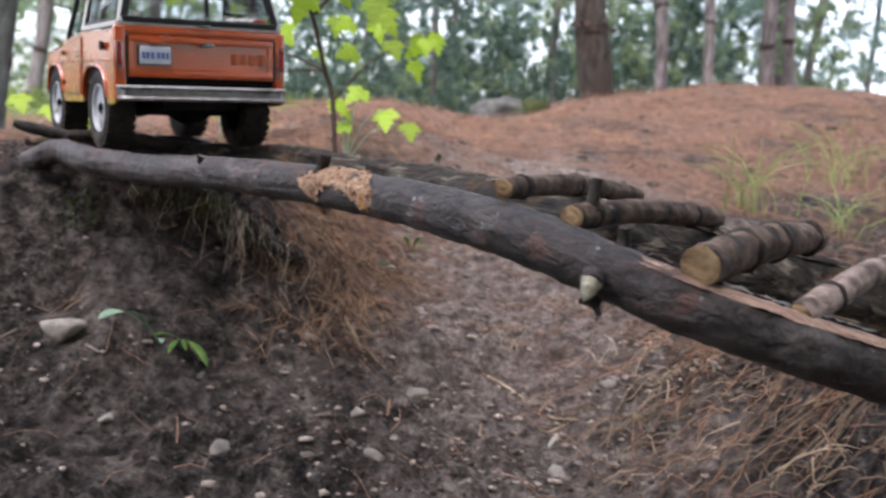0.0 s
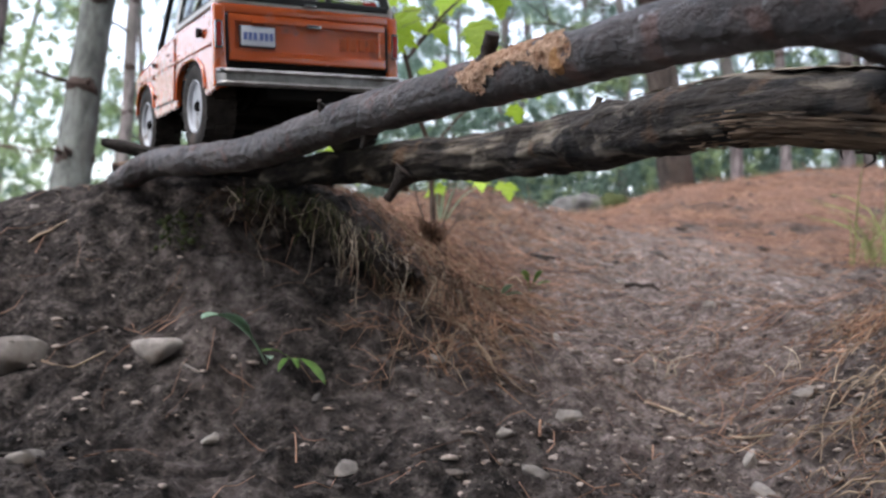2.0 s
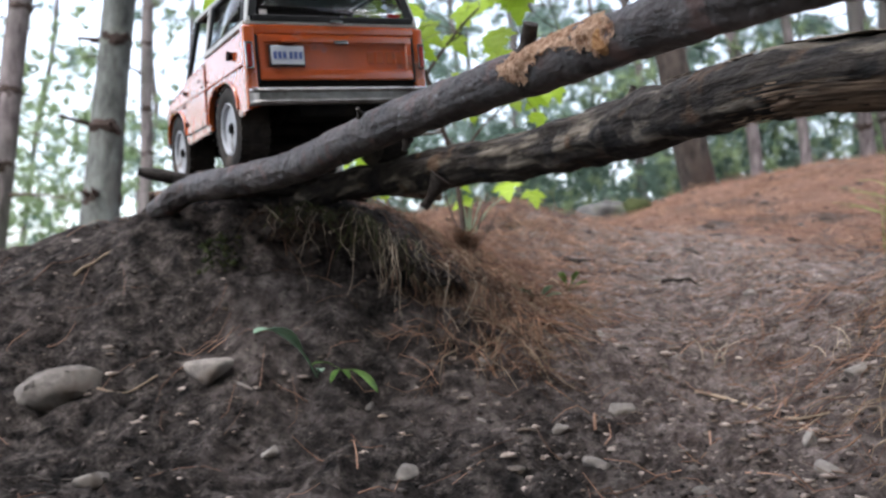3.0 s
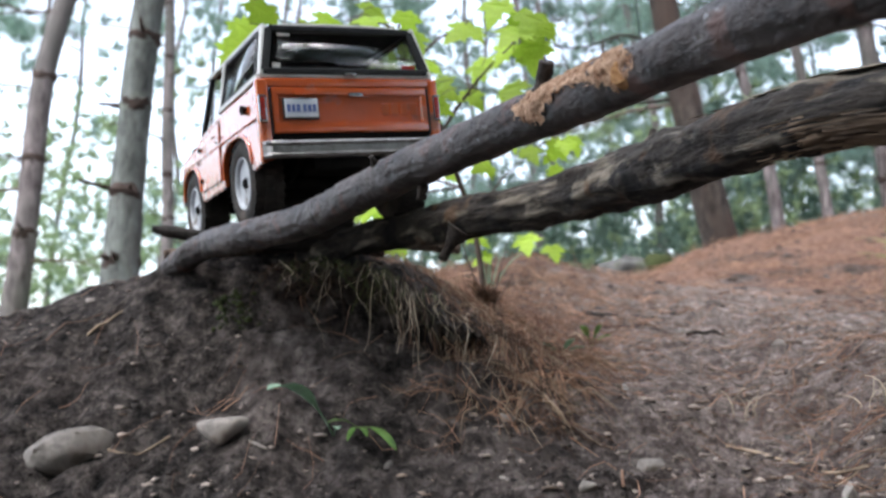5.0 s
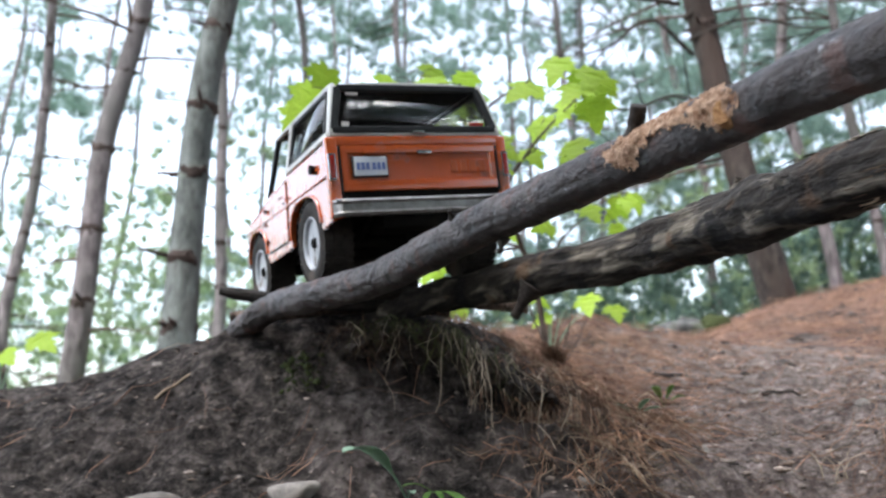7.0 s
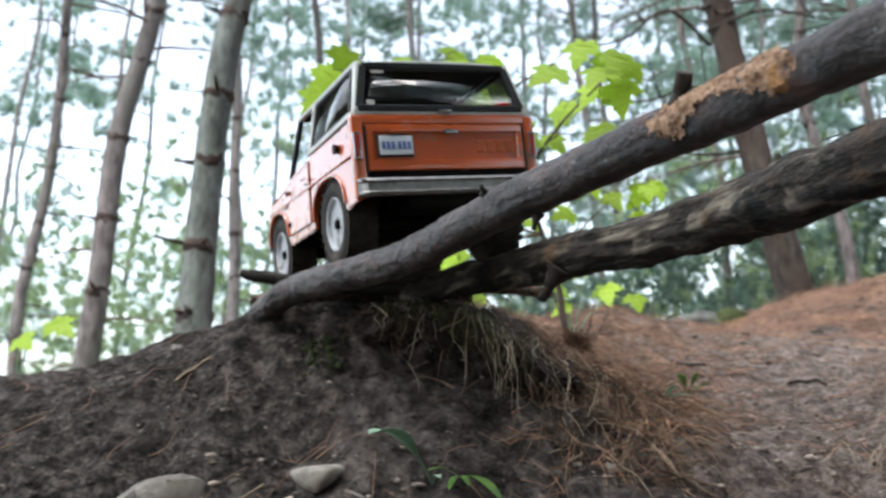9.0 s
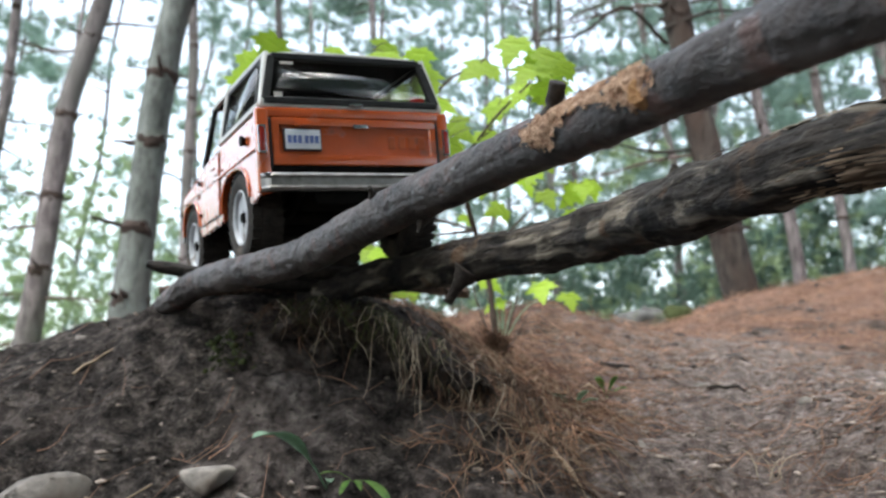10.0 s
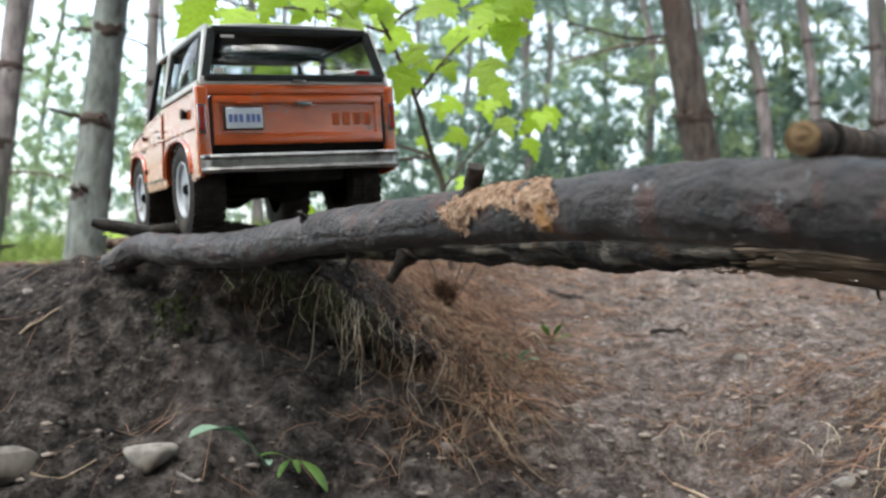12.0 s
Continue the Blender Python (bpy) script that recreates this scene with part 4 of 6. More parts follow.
    # black sheet added under the roof to put the cabin in shade
    part("roof_shade_sheet", boxes((-rw_ + 0.006, rw_ - 0.006, yr0 + 0.004, yr1 - 0.006, zr - 0.0085, zr - 0.0065)), BLACK, car)
    hard = part("hardtop_roof", top, ROOF, car, "off-white hardtop roof")
    sm = hard.modifiers.new("thick", "SOLIDIFY")
    sm.thickness, sm.offset = 0.0042, -1

    def bar(p, q, w, d, name, material, parent):
        """A flat bar between two places, w across and d deep."""
        p, q = Vector(p), Vector(q)
        z = (q - p).normalized()
        x = Vector((1, 0, 0)) - z * z.x
        x = x.normalized() if x.length > 0.2 else Vector((0, 1, 0))
        y = z.cross(x)
        bm = bmesh.new()
        box(bm, -w / 2, w / 2, -d / 2, d / 2, 0, (q - p).length, 0.001, 1)
        bm.transform(Matrix.Translation(p) @ Matrix((x, y, z)).transposed().to_4x4())
        return part(name, bm, material, parent)

    zw = 0.1745
    bw = HW - 0.0045
    for s in (-1, 1):
        bar((s * (bw - 0.003), -OH + 0.006, zw), (s * (rw_ - 0.003), yr0, zr - 0.004), 0.0055, 0.012, "rear_pillar", ROOF, hard)
        bar((s * (bw - 0.002), 0.088, zw - 0.004), (s * (rw_ - 0.001), 0.084, zr - 0.004), 0.006, 0.011, "door_pillar", ROOF, hard)
        bar((s * (bw - 0.003), 0.199, 0.158), (s * (rw_ - 0.003), 0.166, zr - 0.003), 0.007, 0.008, "windscreen_pillar", TRIM, hard)
        bar((s * (rw_ - 0.001), yr0, zr - 0.006), (s * (rw_ - 0.001), yr1 - 0.006, zr - 0.006), 0.005, 0.006, "roof_rail", ROOF, hard)
        bar((s * (bw - 0.001), -OH + 0.006, zw), (s * (bw - 0.001), 0.092, zw - 0.003), 0.006, 0.007, "side_sill", ROOF, hard)
        # side window with black seal
        pane = bmesh.new()
        c = [(s * (bw - 0.003), -OH + 0.020, zw + 0.005), (s * (bw - 0.003), 0.080, zw + 0.003), (s * (rw_ - 0.001), 0.077, zr - 0.011), (s * (rw_ - 0.001), yr0 + 0.011, zr - 0.011)]
        pane.faces.new([pane.verts.new(p) for p in c])
        glass = part("side_window", pane, GLASS, car, "side window with a black seal", False)
        glass.modifiers.new("thick", "SOLIDIFY").thickness = 0.001
        for a, b2 in zip(c, c[1:] + c[:1]):
            bar(a, b2, 0.0055, 0.005, "window_seal", TRIM, glass)
    # tail window
    c = [(-bw + 0.008, -OH + 0.0045, zw + 0.006), (bw - 0.008, -OH + 0.0045, zw + 0.006), (rw_ - 0.008, yr0 - 0.004, zr - 0.009), (-rw_ + 0.008, yr0 - 0.004, zr - 0.009)]
    pane = bmesh.new()
    pane.faces.new([pane.verts.new(p) for p in c])
    back = part("rear_window", pane, GLASS, car, "dark tinted rear window in a black frame", False)
    back.modifiers.new("thick", "SOLIDIFY").thickness = 0.001
    for a, b2 in zip(c, c[1:] + c[:1]):
        bar(a, b2, 0.010, 0.008, "window_frame", TRIM, back)
    bar((-bw + 0.001, -OH + 0.003, zw), (bw - 0.001, -OH + 0.003, zw), 0.004, 0.005, "window_sill", ROOF, back)
    part("latch", boxes((-0.009, 0.009, -OH - 0.004, -OH + 0.002, 0.1745, 0.1785, 0.0015, 2)), CHROME, back)
    part("sticker", boxes((-0.098, -0.088, -OH + 0.0058, -OH + 0.0066, 0.184, 0.192)), STICKER, back, "faded white sticker", False)
    part("sticker", boxes((-0.086, -0.070, -OH + 0.0128, -OH + 0.0136, 0.2285, 0.2315)), STICKER, back, "faded white sticker", False)
    part("sticker", boxes((0.078, 0.096, -OH + 0.0058, -OH + 0.0066, 0.183, 0.191)), LAMP, back, "faded red sticker", False)
    c = [(-bw + 0.006, 0.196, 0.162), (bw - 0.006, 0.196, 0.162), (rw_ - 0.006, 0.167, zr - 0.008), (-rw_ + 0.006, 0.167, zr - 0.008)]
    pane = bmesh.new()
    pane.faces.new([pane.verts.new(p) for p in c])
    part("windscreen", pane, GLASS, car, "", False).modifiers.new("thick", "SOLIDIFY").thickness = 0.001
    # inside
    part("cabin_floor", boxes((-HW + 0.007, HW - 0.007, -OH + 0.008, WB - 0.065, 0.086, 0.092, 0, 1)), BLACK, car)
    for s in (-1, 1):
        seat = part("seat", boxes((s * 0.052 - 0.034, s * 0.052 + 0.034, 0.075, 0.135, 0.092, 0.115, 0.006, 2), (s * 0.052 - 0.034, s * 0.052 + 0.034, 0.070, 0.086, 0.110, 0.180, 0.006, 2)), SEAT, car, "cream vinyl seat")
    part("roll_bar", _sweep([(-0.095, 0.060, 0.09), (-0.094, 0.060, 0.215), (-0.080, 0.060, 0.232), (0.080, 0.060, 0.232), (0.094, 0.060, 0.215), (0.095, 0.060, 0.09)], 0.0045), BLACK, car)
    # under the body
    for s in (-1, 1):
        part("inner_arch", boxes((s * 0.092 - 0.022, s * 0.092 + 0.022, -0.058, 0.080, 0.113, 0.118, 0, 1)), BLACK, body)
        part("inner_arch", boxes((s * 0.092 - 0.022, s * 0.092 + 0.022, WB - 0.060, WB + 0.052, 0.115, 0.120, 0, 1)), BLACK, body)
        part("frame_rail", boxes((s * 0.045 - 0.006, s * 0.045 + 0.006, -OH + 0.004, FRONT, 0.074, 0.090, 0.001, 1)), BLACK, car)
        part("leaf_spring", _sweep([(s * 0.062, -0.075, 0.080), (s * 0.062, -0.03, 0.062), (s * 0.062, 0.0, 0.058), (s * 0.062, 0.03, 0.062), (s * 0.062, 0.075, 0.080)], 0.005), BLACK, car)
    part("fuel_tank", boxes((-0.055, 0.055, -OH + 0.010, -0.035, 0.058, 0.082, 0.006, 2)), BLACK, car)
    part("skid_plate", boxes((-0.045, 0.045, 0.090, 0.190, 0.046, 0.076, 0.012, 3)), BLACK, car)
    part("inner_floor", boxes((-HW + 0.008, HW - 0.008, -OH + 0.008, FRONT - 0.006, 0.084, 0.088, 0, 1)), BLACK, car)
    for y in (0.0, WB):
        ax = part("axle", lathe([(x, r) for x, r in ((-0.095, 0.008), (-0.045, 0.009), (-0.020, 0.010), (0.002, 0.021), (0.014, 0.023), (0.026, 0.021), (0.046, 0.010), (0.095, 0.008))], 24, (0, y, WR)), BLACK, car)
        part("diff_cover", lathe([(0.0, 0.020), (0.006, 0.019), (0.012, 0.012)], 20), BLACK, ax).matrix_local = Matrix.Translation((0.014, y - 0.012, WR)) @ Matrix.Rotation(radians(-90), 4, "Z")
    part("drive_shaft", _sweep([(0.012, 0.01, WR + 0.002), (0.006, 0.10, 0.066), (0.006, WB - 0.1, 0.066), (0.012, WB, WR + 0.002)], 0.006), BLACK, car)
    for s in (-1, 1):
        for y in (0.0, WB):
            build_wheel(car, s * TK, y, s)
    car.matrix_world = CAR_POSE
    return car


def _sweep(points, r, seg=8):
    bm = bmesh.new()
    v, f = tube_data([(*p, r) for p in points], 4, seg)
    vs = [bm.verts.new(p) for p in v]
    for q in f:
        bm.faces.new([vs[i] for i in q])
    return bm


CAR_POSE = pose(-0.1774, 1.2910, 0.0715, 1.6, -7.0, 25.4)
build_car()


# ---------------------------------------------------------------- pines
rng = random.Random(11)


def strand_fan(verts, faces, c, d, n, length, width, spread, r):
    """Needle tuft: n slim triangles fanning out from c along d."""
    for _ in range(n):
        v = (d + Vector((r.gauss(0, 1), r.gauss(0, 1), r.gauss(0, 1))) * spread).normalized()
        s = v.cross(Vector((r.random() - 0.5, r.random() - 0.5, r.random() - 0.5))).normalized() * width
        i = len(verts)
        e = c + v * length * (0.6 + 0.6 * r.random())
        verts += [tuple(c - s), tuple(c + s), tuple(e)]
        faces.append((i, i + 1, i + 2))


def pine(base, top, r0, label, whorls=True, crown=None, branches=6, seed=0, lowest=0.25, step=0.42, sag=0.2, reach=1.0, needle=0.16, bark=None):
    """A plantation pine: tapering trunk, rings of knots, dead branches, and tufted boughs.
    crown: (count, from, to, reach, tufts) by share of the height."""
    r = random.Random(seed)
    b, t = Vector(base), Vector(top)
    h = (t - b).length
    ob = root_empty("pine_tree", Matrix.Translation(b))
    tagged(ob, label, "tree", "pines of the plantation")
    k = []
    for i in range(9):
        q = i / 8
        w = (t - b) * q + Vector((r.gauss(0, 0.006 * h), r.gauss(0, 0.006 * h), 0)) * (0 < i < 8)
        k.append((w.x, w.y, w.z, r0 * ((1.14 if i == 0 else 1.0) - 0.55 * q)))
    tube("trunk", k, bark or PINEBARK, ob, 14, 22, 0.07, 9, seed * 3.1)
    line = spline(k, 10)

    def on(q):
        return Vector(line[min(len(line) - 1, int(q * (len(line) - 1)))][:3]), float(line[min(len(line) - 1, int(q * (len(line) - 1)))][3])

    if whorls:
        z = 0.32 * r.random() + 0.2
        while z < h - 0.3:
            c, rr = on(z / h)
            d = (t - b).normalized()
            tube("branch_whorl", [(*(c - d * rr * 0.75), rr * 0.90), (*(c - d * rr * 0.25), rr * 1.025), (*(c + d * rr * 0.12), rr * 1.045), (*(c + d * rr * 0.50), rr * 0.91)], WHORL, ob, 5, 26, 0.16, 22, z + seed)
            for j in range(r.randint(2, 3)):
                a = r.random() * 6.28
                v = Vector((math.cos(a), math.sin(a), 0.15))
                L = rr * (1.5 + 1.6 * r.random() ** 2)
                tube("snag", [(*(c + v * rr * 0.8), rr * 0.16), (*(c + v * L), rr * 0.09)], WHORL, ob, 2, 7, 0.1, 50)
            z += step * (0.75 + 0.5 * r.random())
    for i in range(branches):
        c, rr = on(lowest + (0.95 - lowest) * r.random())
        a = r.random() * 6.28
        L = reach * (0.5 + 1.0 * r.random())
        v = Vector((math.cos(a), math.sin(a), 0))
        pts = [(*(c + v * L * q + Vector((r.gauss(0, 0.03), r.gauss(0, 0.03), -sag * L * q * q + 0.12 * L * q)) * 1.0), max(0.003, 0.014 * (1 - q * 0.85))) for q in (0, 0.25, 0.5, 0.75, 1.0)]
        bough = tube("dead_branch", pts, DEADWOOD, ob, 4, 6)
        for j in range(3):
            q = 0.3 + 0.6 * r.random()
            p = Vector(pts[int(q * 4)][:3])
            w = (v + Vector((r.gauss(0, 0.8), r.gauss(0, 0.8), r.gauss(0, 0.5)))).normalized() * L * 0.3
            tube("twig", [(*p, 0.005), (*(p + w * 0.5 + Vector((0, 0, 0.02))), 0.004), (*(p + w), 0.002)], DEADWOOD, bough, 3, 5)
    if crown:
        n, f0, f1, rc, tufts = crown
        verts, faces = [], []
        bv, bf = [], []
        for i in range(n):
            q = f0 + (f1 - f0) * r.random()
            c, _ = on(min(0.99, q))
            a = r.random() * 6.28
            L = rc * (0.5 + 0.7 * r.random()) * (1.05 - 0.6 * max(0, q - 0.5))
            v = Vector((math.cos(a), math.sin(a), 0.1 + 0.35 * r.random()))
            pts = [tuple(c + v * L * s + Vector((0, 0, -0.18 * L * s * s))) + (0.012 * (1 - 0.8 * s),) for s in (0, 0.33, 0.66, 1)]
            tv, tf = tube_data(pts, 3, 5)
            o = len(bv)
            bv += tv
            bf += [tuple(x + o for x in fc) for fc in tf]
            clumps = []
            for j in range(max(3, tufts // 5)):
                u = 0.35 + 0.7 * r.random() ** 0.7
                clumps.append(c + v * L * u + Vector((r.gauss(0, 0.16), r.gauss(0, 0.16), r.gauss(0, 0.07) - 0.18 * L * u * u)) * L)
            for j in range(tufts):
                p = clumps[j % len(clumps)] + Vector((r.gauss(0, 0.09), r.gauss(0, 0.09), r.gauss(0, 0.05))) * L
                strand_fan(verts, faces, p, (v + Vector((0, 0, 0.3))).normalized(), 24, needle, needle * 0.042, 0.75, r)
        raw("branch_wood", bv, bf, DEADWOOD, ob)["kind"] = "stuff"
        ob2 = raw("crown", verts, faces, NEEDLES, ob, False)
        ob2["kind"] = "stuff"
    return ob


def gz(x, y, sink=0.06):
    return ground_z(x, y) - sink


def stand(x, y, lean, h, r0, label, **kw):
    """A pine rooted at (x, y) whose axis moves by lean (x, y) for each metre of height."""
    z = gz(x, y)
    return pine((x, y, z), (x + lean[0] * h, y + lean[1] * h, z + h), r0, label, **kw)


NEAR = "tall pine with grey-brown ringed trunk and dead lower branches"
stand(-1.170, 3.58, (0.055, 0.055), 5.4, 0.066, "slender pine with a grey-green trunk ringed by dark branch scars", seed=3, branches=0, step=0.34, bark=GREYPINE)
stand(-2.86, 6.7, (0.110, 0.0), 8.0, 0.085, NEAR, seed=5, branches=26, lowest=0.06, step=0.55, crown=(16, 0.55, 1.0, 1.5, 26))
stand(-2.67, 9.8, (0.0, 0.0), 9.0, 0.066, NEAR, seed=8, branches=18, lowest=0.06, step=0.55, crown=(18, 0.45, 1.0, 1.5, 26))
stand(-4.40, 9.0, (0.055, 0.0), 9.0, 0.062, NEAR, seed=13, branches=24, lowest=0.06, step=0.6, crown=(18, 0.4, 1.0, 1.6, 26))
LEANER = stand(1.97, 6.42, (-0.195, -0.03), 8.0, 0.108, "leaning pine with rough red-brown bark on the needle-covered rise", bark=REDPINE, seed=21, branches=14, step=0.9, lowest=0.12, reach=1.6, crown=(16, 0.5, 1.0, 1.8, 26))
stand(-1.75, 12.0, (-0.10, 0.0), 10.0, 0.062, NEAR, seed=31, branches=6, step=0.7, crown=(18, 0.4, 1.0, 1.6, 26))
stand(-0.70, 12.2, (-0.06, 0.0), 10.0, 0.058, NEAR, seed=32, branches=6, step=0.7, crown=(18, 0.4, 1.0, 1.6, 26))
for i, (x, y, r0, lean) in enumerate(((3.45, 9.2, 0.10, -0.10), (3.85, 9.0, 0.085, -0.11), (4.50, 9.1, 0.12, -0.10), (4.92, 9.3, 0.10, -0.10), (3.0, 11.5, 0.09, -0.1),
                                      (5.6, 11.0, 0.11, -0.12), (6.6, 12.0, 0.10, -0.1), (1.6, 13.0, 0.10, -0.06))):
    stand(x, y, (lean, 0.0), 9.5, r0 * 0.62, NEAR, seed=50 + i, branches=6, step=0.8, reach=1.2, whorls=i < 4, crown=(17, 0.20, 1.0, 1.9, 24))
for i in range(26):
    x = -13 + i * 1.05 + rng.uniform(-0.4, 0.4)
    y = 15 + 7 * rng.random()
    stand(x, y, (-0.01 * x, 0.0), 9 + 3 * rng.random(), 0.05 + 0.03 * rng.random(), "distant hazy pine with drooping blue-green boughs", seed=100 + i, whorls=False, branches=3, reach=1.5, needle=0.24, crown=(13 if x < -5 else 24 if x < -1 else 30, 0.06, 1.0, 2.2, 20 if x < -1 else 24))

# pines added out of view beside and behind the hollow, to block the sky
near_rng = random.Random(77)
for i in range(30):
    x, y = -6.5 + 2.7 * (i % 6) + near_rng.uniform(-0.8, 0.8), -2.6 - 1.9 * (i // 6) + near_rng.uniform(-0.6, 0.6)
    if x < -4.2:
        continue
    stand(x, y, (0.0, 0.0), 9.0 + 2 * near_rng.random(), 0.10, "tall pine added out of view to block sky light", seed=200 + i, whorls=False, branches=3, reach=1.4, needle=0.30, crown=(40, 0.12, 1.0, 2.3, 26))
for i, (x, y) in enumerate(((5.0, -0.6), (6.6, 2.2), (8.2, 5.5), (4.4, 1.6))):
    stand(x, y, (0.0, 0.0), 10.0, 0.11, "tall pine added out of view to block sky light", seed=240 + i, whorls=False, branches=4, reach=1.4, needle=0.26, crown=(34, 0.18, 1.0, 2.2, 26))


def undergrowth(name, n, xs, ys, top, seed, label, lo=(0.17, 0.24, 0.13), hi=(0.34, 0.44, 0.26)):
    """Leafy scrub far behind: loose clumps of small leaves, open between."""
    r = random.Random(seed)
    verts, faces = [], []
    for i in range(n):
        x, y = r.uniform(*xs), r.uniform(*ys)
        c = Vector((x, y, float(ground_base(x, y)) + top * r.random() ** 1.4))
        w = 0.25 + 0.35 * r.random()
        for j in range(9):
            p = c + Vector((r.gauss(0, w), r.gauss(0, w), r.gauss(0, w * 0.4)))
            strand_fan(verts, faces, p, Vector((r.gauss(0, 1), r.gauss(0, 1), 0.4)).normalized(), 16, 0.16, 0.016, 1.1, r)
    return tagged(raw(name, verts, faces, mat("scrub_leaf", lo, hi, 3, 0.6, 0, vary=0.4, island=True, translucent=0.65), None, False), label, "undergrowth", kind="stuff")


undergrowth("undergrowth", 260, (-10.5, -1.0), (11.0, 17.0), 3.4, 91, "pale green leafy scrub among the far pines")
undergrowth("undergrowth", 360, (-0.6, 5.0), (10.5, 16.5), 1.9, 93, "dark blue-green young conifers and scrub beyond the crest", (0.075, 0.125, 0.098), (0.185, 0.270, 0.220))
undergrowth("undergrowth", 110, (0.5, 6.5), (9.5, 15.0), 2.2, 92, "pale green leafy scrub beyond the crest of the rise")


def long_branch(tree, pts, twigs, seed):
    """A long dead branch with side twigs, in the world's places, under its tree."""
    r = random.Random(seed)
    inv = tree.matrix_world.inverted()
    k = [(*(inv @ (Vector(p) - Vector((0.14, 0, 0)))), w) for p, w in pts]
    ob = tube("dead_branch", k, DARKSTUB, tree, 8, 7, 0.1, 20)
    line = spline(k, 8)
    for i in range(twigs):
        p = Vector(line[int((0.2 + 0.75 * r.random()) * (len(line) - 1))][:3])
        w = Vector((r.gauss(-0.3, 0.5), r.gauss(0, 0.4), r.gauss(0.05, 0.35))).normalized() * (0.25 + 0.5 * r.random())
        tube("twig", [(*p, 0.006), (*(p + w * 0.5 + Vector((0, 0, r.gauss(0, 0.04)))), 0.0045), (*(p + w), 0.002)], DARKSTUB, ob, 3, 5)


bpy.context.view_layer.update()
long_branch(LEANER, [((1.55, 6.3, 2.82), 0.020), ((1.05, 6.25, 2.90), 0.015), ((0.55, 6.2, 2.98), 0.011), ((0.0, 6.2, 3.16), 0.006)], 8, 1)
long_branch(LEANER, [((1.62, 6.3, 2.45), 0.016), ((1.30, 6.1, 2.62), 0.012), ((0.98, 6.0, 2.38), 0.009), ((0.6, 6.0, 2.32), 0.005)], 7, 2)
long_branch(LEANER, [((1.75, 6.3, 2.05), 0.014), ((1.45, 6.2, 2.12), 0.011), ((1.15, 6.1, 2.0), 0.008), ((0.8, 6.1, 2.02), 0.004)], 5, 3)
long_branch(LEANER, [((1.60, 6.4, 2.75), 0.016), ((1.95, 6.3, 3.05), 0.012), ((2.4, 6.3, 3.15), 0.009), ((2.9, 6.3, 3.4), 0.005)], 6, 4)
long_branch(LEANER, [((1.85, 6.4, 1.75), 0.014), ((1.5, 6.2, 1.66), 0.010), ((1.1, 6.1, 1.70), 0.006), ((0.8, 6.1, 1.62), 0.003)], 5, 5)
long_branch(LEANER, [((1.62, 6.4, 2.6), 0.014), ((2.0, 6.3, 2.7), 0.010), ((2.5, 6.3, 2.62), 0.007), ((3.0, 6.3, 2.75), 0.004)], 6, 6)


# ---------------------------------------------------------------- stones
def stone(x, y, size, flat, turn, label, seed, sink=0.35, angular=1.0, deep=0.62):
    """A stone, longest along its own x, bedded in the ground: a hull of corners, worn at the edges."""
    rs = random.Random(seed * 7)
    bm = bmesh.new()
    for i in range(11 if angular > 0.3 else 60):
        d = Vector((rs.gauss(0, 1), rs.gauss(0, 1), rs.gauss(0, 1))).normalized()
        boxy = d / max(abs(d.x), abs(d.y), abs(d.z))
        d = d.lerp(boxy, 0.55 * angular) * (1 + 0.1 * angular * (2 * rs.random() - 1))
        bm.verts.new((d.x * 0.5, d.y * 0.5 * deep, d.z * 0.5 * flat))
    bmesh.ops.convex_hull(bm, input=bm.verts[:])
    bmesh.ops.delete(bm, geom=[v for v in bm.verts if not v.link_faces], context="VERTS")
    bmesh.ops.bevel(bm, geom=bm.edges[:], offset=0.045 if angular > 0.3 else 0.02, segments=2, affect="EDGES", profile=0.5)
    bmesh.ops.triangulate(bm, faces=bm.faces[:])
    bmesh.ops.subdivide_edges(bm, edges=[e for e in bm.edges if e.calc_length() > 0.12], cuts=2, use_grid_fill=True)
    for v in bm.verts:
        p = v.co * 6 + Vector((seed, 0, 0))
        v.co *= (1 + 0.05 * noise.noise(p) + 0.03 * noise.noise(p * 3.1))
        v.co *= size
    bmesh.ops.recalc_face_normals(bm, faces=bm.faces[:])
    ob = link("stone", bm, STONE)
    n = ground_normal(x, y)
    q = Vector((0, 0, 1)).rotation_difference(n).to_matrix().to_4x4()
    ob.matrix_world = Matrix.Translation((x, y, ground_z(x, y))) @ q @ Matrix.Rotation(radians(turn), 4, "Z") @ Matrix.Translation((0, 0, (0.30 - sink) * flat * size))
    return tagged(ob, label, "stone", "stones in the loam")


